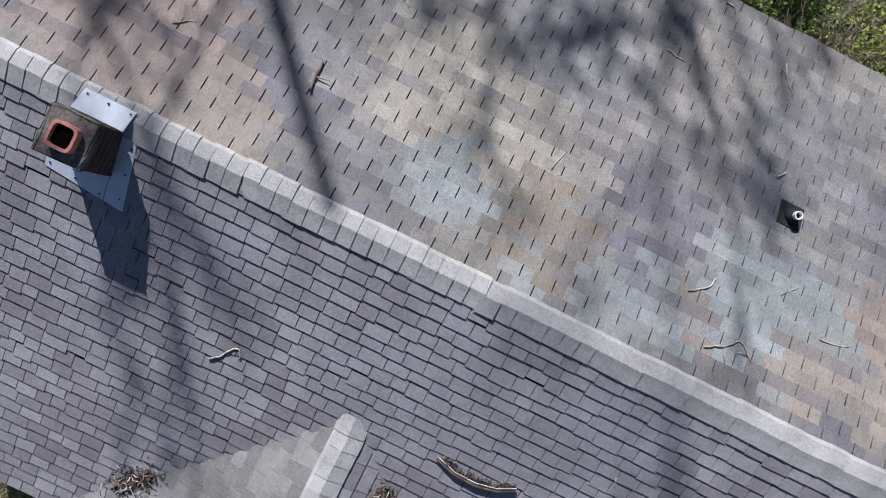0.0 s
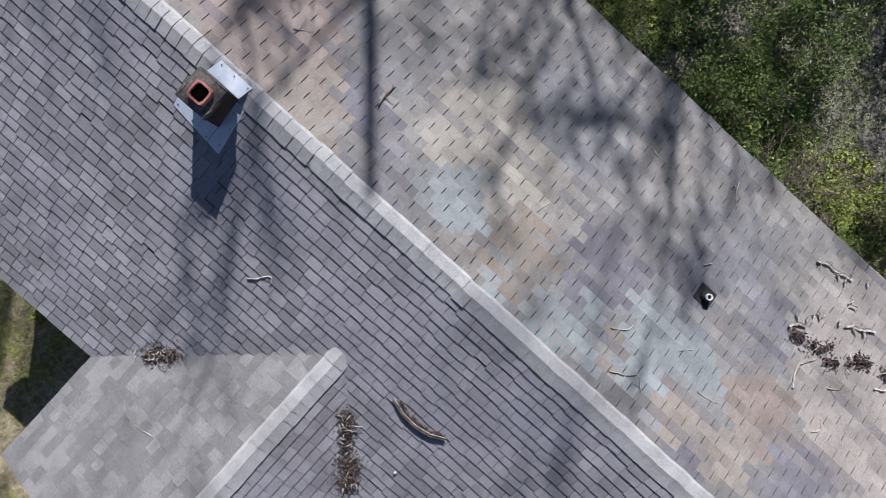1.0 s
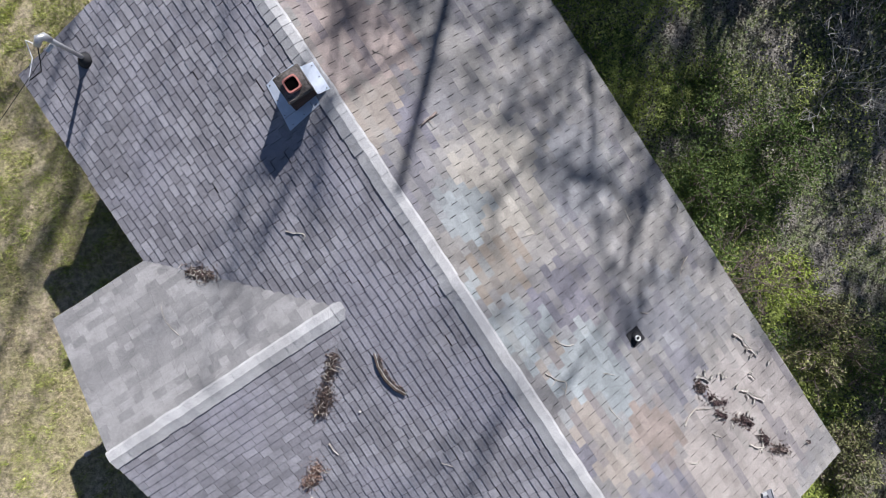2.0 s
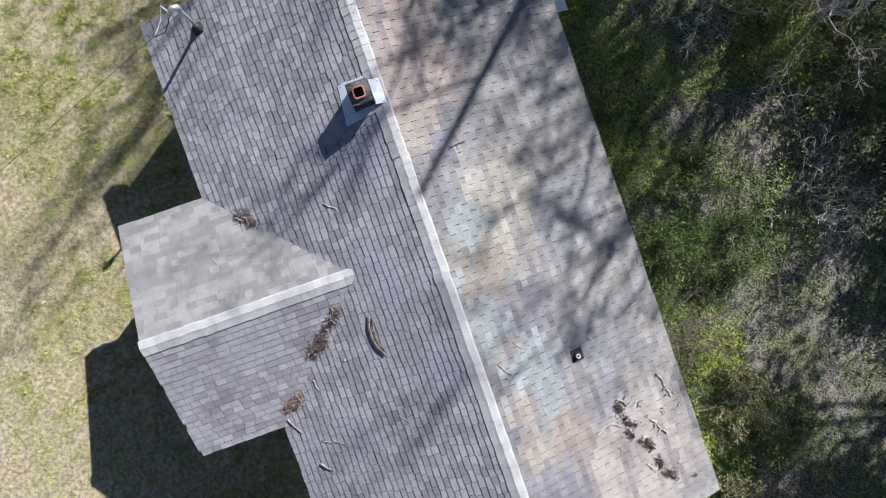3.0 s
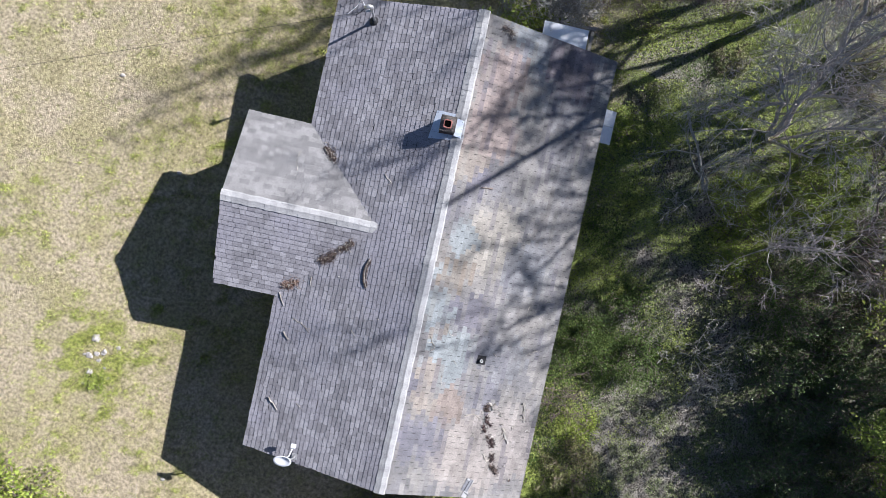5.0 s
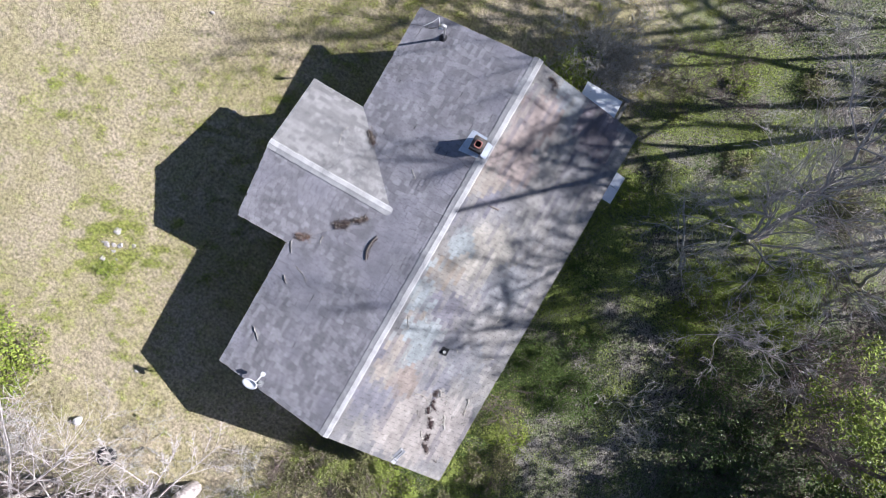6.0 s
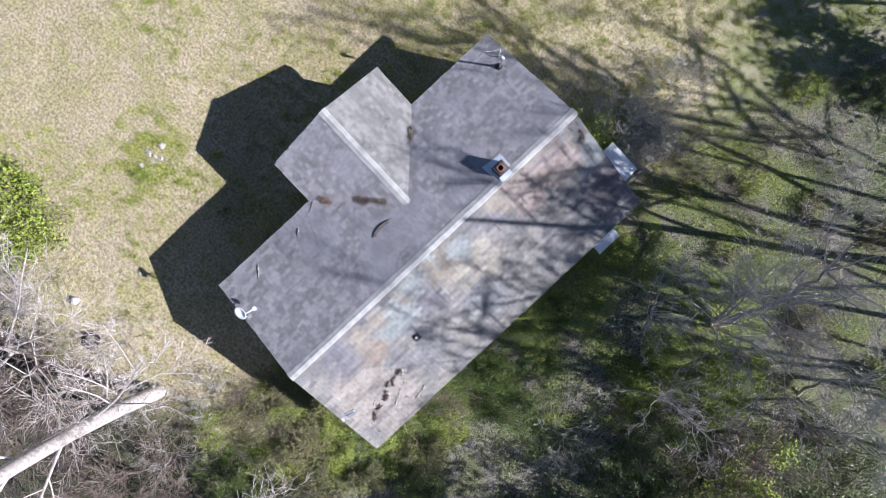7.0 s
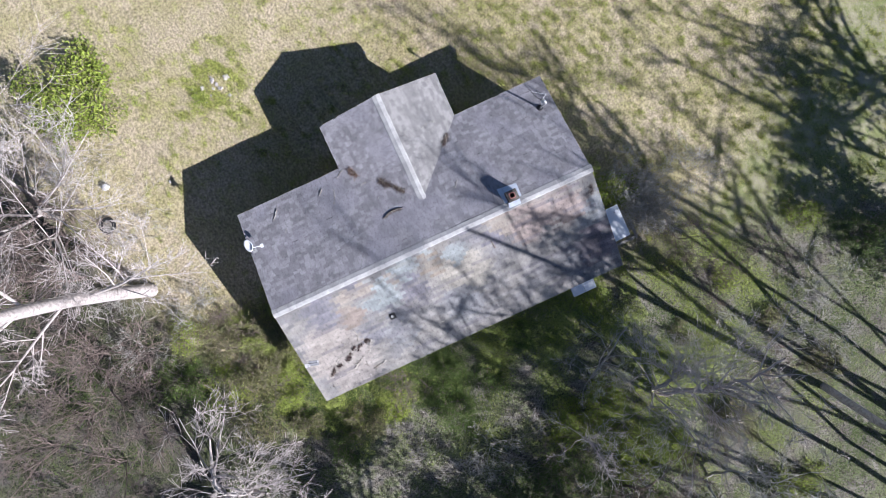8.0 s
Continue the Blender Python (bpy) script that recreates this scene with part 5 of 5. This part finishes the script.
def ivy_patch(x, y):
    g = 0.22 + 0.45 * soft_noise(x, y, 0.8, 21)
    g += 1.3 * np.exp(-((x - 5.0) / 1.3) ** 2) * (y > -8.5) * np.clip((-0.4 - y) / 1.2, 0, 1)
    g += 0.7 * np.exp(-((x - 2.0) ** 2 / 10 + (y + 8.8) ** 2 / 5)) + 0.6 * np.exp(-((x - 14) ** 2 / 6 + (y + 3) ** 2 / 22))
    # ivy thinned in the east so the floor's colour reads as sunlit
    g -= 0.6 * np.exp(-((x - 10) / 4.5) ** 2 - ((y - 6) / 4.5) ** 2)
    g -= 1.1 * np.exp(-((x - 8.3) / 1.5) ** 2 - ((y + 3.6) / 3.6) ** 2) + 0.8 * np.exp(-((x + 5.5) / 4.0) ** 2 - ((y + 14.0) / 3.5) ** 2)
    return np.clip(g, 0.02, 1) * np.clip(wooded(x, y), 0, 1)


x, y = spread(760000, LO, HI, ivy_patch)
z = ground_height(x, y) + np.abs(rg.normal(0, 0.06, len(x))) + 0.02 + 0.3 * rg.uniform(0, 1, len(x)) * np.clip(soft_noise(x, y, 2.2, 23) + 0.2, 0, 1.2)
tagged(part("ground_ivy", mesh_np("ground_ivy", *quads(rg, np.stack([x, y, z], 1), 0.03, 0.5, 0.8), IVY)), "low green ivy and weeds covering the woodland floor", "ivy", kind="stuff")


def mound(x, y):
    """Height of the hummocks in the green strip along the east wall."""
    return 0.42 * np.clip(soft_noise(x, y, 2.6, 24) + 0.35, 0, 1.4) + 0.10 * np.clip(soft_noise(x, y, 7.0, 25), 0, 1.5)


def mat_cover(x, y):
    strip = np.exp(-((x - 5.4) / 1.7) ** 4) * (y > -7.6 + 0.5 * np.sin(x * 2)) * (y < 6.5)
    strip = strip + 0.9 * np.exp(-((x - 7.0) / 1.6) ** 2 - ((y + 2.4) / 1.5) ** 2) + 0.9 * np.exp(-((x - 2.2) / 3.0) ** 4 - ((y + 8.4) / 1.2) ** 4) + 0.8 * np.exp(-((x - 11) / 2.6) ** 2 - ((y - 2.5) / 2.0) ** 2)
    hollow = 1.0 * np.exp(-((x - 4.7) / 0.7) ** 2 - ((y + 4.1) / 0.9) ** 2)
    return np.clip(strip * (0.6 + 0.75 * soft_noise(x, y, 1.9, 26)) - hollow, 0, 1)


def sunny_weeds(x, y):
    """Low yellow-green growth under the bare trees in the east, thickened to paint in sunlight."""
    return np.clip(0.8 * np.exp(-((x - 9.5) / 4.5) ** 4 - ((y - 6.5) / 5.0) ** 4) * (0.5 + 0.8 * soft_noise(x, y, 1.1, 28)), 0, 1)


x, y = spread(230000, (4, 1), (15, 13), sunny_weeds)
z = ground_height(x, y) + rg.uniform(0.01, 0.07, len(x))
tagged(part("ground_weeds", mesh_np("ground_weeds", *quads(rg, np.stack([x, y, z], 1), 0.03, 0.4, 0.7), WEEDS)), "sparse yellow-green weeds under bare trees", "weeds", kind="stuff")
x, y = spread(330000, (3.4, -9.8), (13, 7.5), mat_cover)
x2, y2 = spread(60000, (-1.2, -9.8), (3.4, -7.0), mat_cover)
x, y = np.r_[x, x2], np.r_[y, y2]
z = ground_height(x, y) + 0.02 + mound(x, y) * rg.uniform(0.55, 1.0, len(x)) + np.abs(rg.normal(0, 0.03, len(x)))
# dark ivy paints in the shade that falls across this stretch
dark = rg.uniform(0, 1, len(x)) < 0.9 * np.exp(-((y + 2.6) / 1.5) ** 4) * (x < 8)
for ok, mat, label in ((dark, IVY, "dense mat of ivy leaves, dark green in place of shade"), (~dark, WEEDS, "dense hummocky mat of yellow-green leaves")):
    tagged(part("ground_ivy", mesh_np("ground_ivy", *quads(rg, np.stack([x, y, z], 1)[ok], 0.023, 0.5, 0.8), mat)), label, "ivy", kind="stuff")
x, y = spread(130000, (-11.6, -8.0), (-7.8, -4.0), lambda x, y: np.clip(0.8 * np.exp(-((x + 9.6) ** 2 + (y + 5.9) ** 2) / 2.0) + 0.4 * soft_noise(x, y, 5, 27) - 0.25 - 0.6 * np.exp(-((x + 9.6) ** 2 + (y + 5.8) ** 2) / 0.12), 0, 1))
tagged(part("green_grass", mesh_np("green_grass", *blades(x, y, 0.08, 0.011, 1.0), GRASS_GREEN)), "thick green grass round the flower bed", "grass", kind="stuff")


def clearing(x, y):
    """Where the woodland floor lies open and pale, widened in the east to paint in sunlight."""
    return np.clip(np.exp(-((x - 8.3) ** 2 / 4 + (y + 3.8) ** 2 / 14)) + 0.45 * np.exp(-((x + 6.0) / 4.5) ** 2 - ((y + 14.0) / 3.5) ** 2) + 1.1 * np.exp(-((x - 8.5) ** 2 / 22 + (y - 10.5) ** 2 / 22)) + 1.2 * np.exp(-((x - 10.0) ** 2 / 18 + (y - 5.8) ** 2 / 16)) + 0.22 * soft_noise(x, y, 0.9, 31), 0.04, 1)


# litter tone also carries light: pale where sun falls, dark brown in shade
for pale, mat, label in ((True, LITTER, "pale fallen leaves covering the woodland floor"), (False, BROWN_LITTER, "brown fallen leaves under the trees, toned down for shade")):
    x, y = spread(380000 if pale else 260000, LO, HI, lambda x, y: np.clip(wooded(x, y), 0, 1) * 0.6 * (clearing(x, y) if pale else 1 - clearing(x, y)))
    z = ground_height(x, y) + rg.uniform(0.01, 0.04, len(x))
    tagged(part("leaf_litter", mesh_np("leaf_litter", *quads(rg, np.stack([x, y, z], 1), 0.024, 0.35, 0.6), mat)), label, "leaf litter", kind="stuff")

# ---- shingles ----


def shingle_mesh(name, w, material, length=COURSE + 0.012, butt=0.013, head=0.0015):
    """One tab: butt edge at u = 0, the slope's uphill way is +u; w along the course."""
    h = w / 2
    bm = bmesh.new()
    a = [bm.verts.new(p) for p in ((0, -h, 0), (0, h, 0), (length, h, 0), (length, -h, 0))]
    b = [bm.verts.new(p) for p in ((0.001, -h, butt), (0.001, h, butt), (length, h, head), (length, -h, head))]
    bm.faces.new(b)
    for i in range(4):
        j = (i + 1) % 4
        bm.faces.new((a[i], a[j], b[j], b[i]))
    bmesh.ops.recalc_face_normals(bm, faces=bm.faces)
    me = bpy.data.meshes.new(name)
    bm.to_mesh(me)
    bm.free()
    me.materials.append(material)
    return me


def slope_frame(edge_point, along, uphill):
    """Matrix with x uphill in the slope, y along the eave, z off the slope."""
    ux, uy = Vector(uphill).normalized(), Vector(along).normalized()
    uz = ux.cross(uy)
    return Matrix.Translation(edge_point) @ Matrix((ux, uy, uz)).transposed().to_4x4()


def lay(slope, frame_m, courses, course, run, widths, gap, material, inside, near, seed, lift=0.0, skew=0.004, staggered=False, butt=0.013):
    """Courses of shingles on a slope; inside(x, y) keeps them on it, near(x, y) picks those that are parts of their own."""
    rg = random.Random(seed)
    meshes = {w: shingle_mesh("shingle", w - gap, material, course + 0.012, butt) for w in sorted(set(widths))}
    rest, count = [], 0
    for i in range(courses):
        v = (TAB / 2 * (i % 2) - TAB) if staggered else -rg.uniform(0, 0.3)
        if staggered:
            v = -((i * TAB / 2) % TAB) - (run[0] % TAB) - TAB
        while v < run[1] - run[0] + 0.3:
            w = rg.choice(widths)
            mid = v + w / 2
            v += w
            m = frame_m @ Matrix.Translation((i * course + rg.gauss(0, skew), mid, lift + rg.uniform(0, 0.0015))) @ Matrix.Rotation(rg.gauss(0, 0.006), 4, "Z") @ Matrix.Rotation(rg.gauss(0, 0.006), 4, "Y")
            c = m @ Vector((course / 2, 0, 0))
            # trim the end pieces at the rakes
            lo, hi = max(mid - w / 2, 0.0), min(mid + w / 2, run[1] - run[0])
            if hi - lo < 0.03 or not inside(c.x, c.y):
                continue
            whole = hi - lo > w - 0.01
            if whole and near(c.x, c.y) and count < 300:
                ob = new("shingle", meshes[w])
                ob.parent = slope
                ob.matrix_basis = m
                count += 1
            else:
                rest.append((m @ Matrix.Translation((0, (lo + hi) / 2 - mid, 0)), meshes[w], (hi - lo) / w))
    if rest:
        vs, fs, n = [], [], 0
        for m, me, k in rest:
            co = np.array([v.co[:] for v in me.vertices]) * np.array([1, k, 1])
            mm = np.array(m)
            vs.append(co @ mm[:3, :3].T + mm[:3, 3])
            fs.append(np.array([p.vertices[:] for p in me.polygons]) + n)
            n += len(co)
        tagged(part("shingles", mesh_np("shingles", np.concatenate(vs), np.concatenate(fs), material), parent=slope), kind="stuff")


NSLOPE = 32
lay(slope_e, slope_frame((HW + 0.012, NORTH, EAVE), (0, -1, 0), (-1, 0, PITCH)), NSLOPE, COURSE, (0.0, NORTH - SOUTH), [TAB], 0.011, BLENDED,
    lambda x, y: x > 0.02, lambda x, y: 0.15 < x < 2.3 and -2.2 < y < 2.0, 301, staggered=True)


def in_west(x, y):
    if x > -0.02:
        return False
    return not (x < PEAK_X and z_wing(y) > z_main(x) + 0.075)


lay(slope_w, slope_frame((-HW - 0.012, SOUTH, EAVE), (0, 1, 0), (1, 0, PITCH)), NSLOPE, COURSE, (0.0, NORTH - SOUTH), [0.15, 0.18, 0.20, 0.22, 0.25], 0.008, GREY,
    in_west, lambda x, y: -2.3 < x < -0.15 and -1.2 < y < 2.3, 302, skew=0.009, butt=0.0145)
WCOURSE = 2.365 / COS / 19


def lay_wing(slope, y_edge, sign, material, seed, gap):
    """Wing courses run from the gable rake to the valley."""
    rise = (0, -sign, PITCH)
    along = (1, 0, 0) if sign > 0 else (-1, 0, 0)
    run = PEAK_X + 0.6 - WING_W
    start = (WING_W, y_edge, EAVE) if along[0] > 0 else (PEAK_X + 0.6, y_edge, EAVE)
    lay(slope, slope_frame(start, along, rise), 19, WCOURSE, (0.0, run), [0.15, 0.18, 0.20, 0.22, 0.25], gap, material,
        lambda x, y: (y - WING_Y) * sign > 0.01 and (x < -HW or z_wing(y) > z_main(x) - 0.075), lambda x, y: -4.8 < x < -2.4 and abs(y - WING_Y) < 1.6, seed, butt=0.0145 if sign < 0 else 0.012)


lay_wing(slope_ws, WING_S - 0.012, -1, GREY, 303, 0.008)
lay_wing(slope_wn, WING_N + 0.012, 1, PALE, 304, 0.003)


def cap_mesh(name, half, length, material, stiff, thick=0.006):
    """A ridge cap bent over the ridge, length along +y, its near end slightly raised; it stands off the slope on the stiff side."""
    bm = bmesh.new()
    prof = [(half * u * -stiff, half * h) for u, h in ((-1, -PITCH), (-0.35, -0.35 * PITCH), (0, 0.025), (0.8, -0.11), (1, -0.9 * PITCH))]
    prof = prof if stiff < 0 else prof[::-1]
    rings = []
    for y, up in ((0, 0.010), (length, 0.002)):
        rings.append([bm.verts.new((x, y, z + up)) for x, z in prof])
        rings.append([bm.verts.new((x, y, z + up - thick)) for x, z in prof])
    t0, b0, t1, b1 = rings
    for i in range(4):
        bm.faces.new((t0[i], t0[i + 1], t1[i + 1], t1[i]))
        bm.faces.new((t0[i], b0[i], b0[i + 1], t0[i + 1]))
    bm.faces.new((t0[0], t1[0], b1[0], b0[0]))
    bm.faces.new((t0[4], b0[4], b1[4], t1[4]))
    bmesh.ops.recalc_face_normals(bm, faces=bm.faces)
    me = bpy.data.meshes.new(name)
    bm.to_mesh(me)
    bm.free()
    me.materials.append(material)
    return me


cap = cap_mesh("ridge_cap", 0.15, 0.175, CAP, -1)
rng = random.Random(9)
y = SOUTH - 0.005
while y < NORTH - 0.1:
    ob = new("ridge_cap", cap)
    ob.parent = house
    ob.matrix_basis = pose(rng.gauss(0, 0.004), y, RIDGE + 0.018, rng.gauss(0, 0.4), rng.gauss(0, 0.6), rng.gauss(0, 0.8))
    y += 0.145
cap = cap_mesh("ridge_cap", 0.15, 0.175, CAP, 1)
x = WING_W - 0.005
while x < PEAK_X - 0.12:
    ob = new("ridge_cap", cap)
    ob.parent = house
    ob.matrix_basis = pose(x, WING_Y + rng.gauss(0, 0.004), WING_RIDGE + 0.022, 0, 0, -90 + rng.gauss(0, 0.8)) @ pose(0, 0, 0, rng.gauss(0, 0.4), rng.gauss(0, 0.6), 0)
    x += 0.145
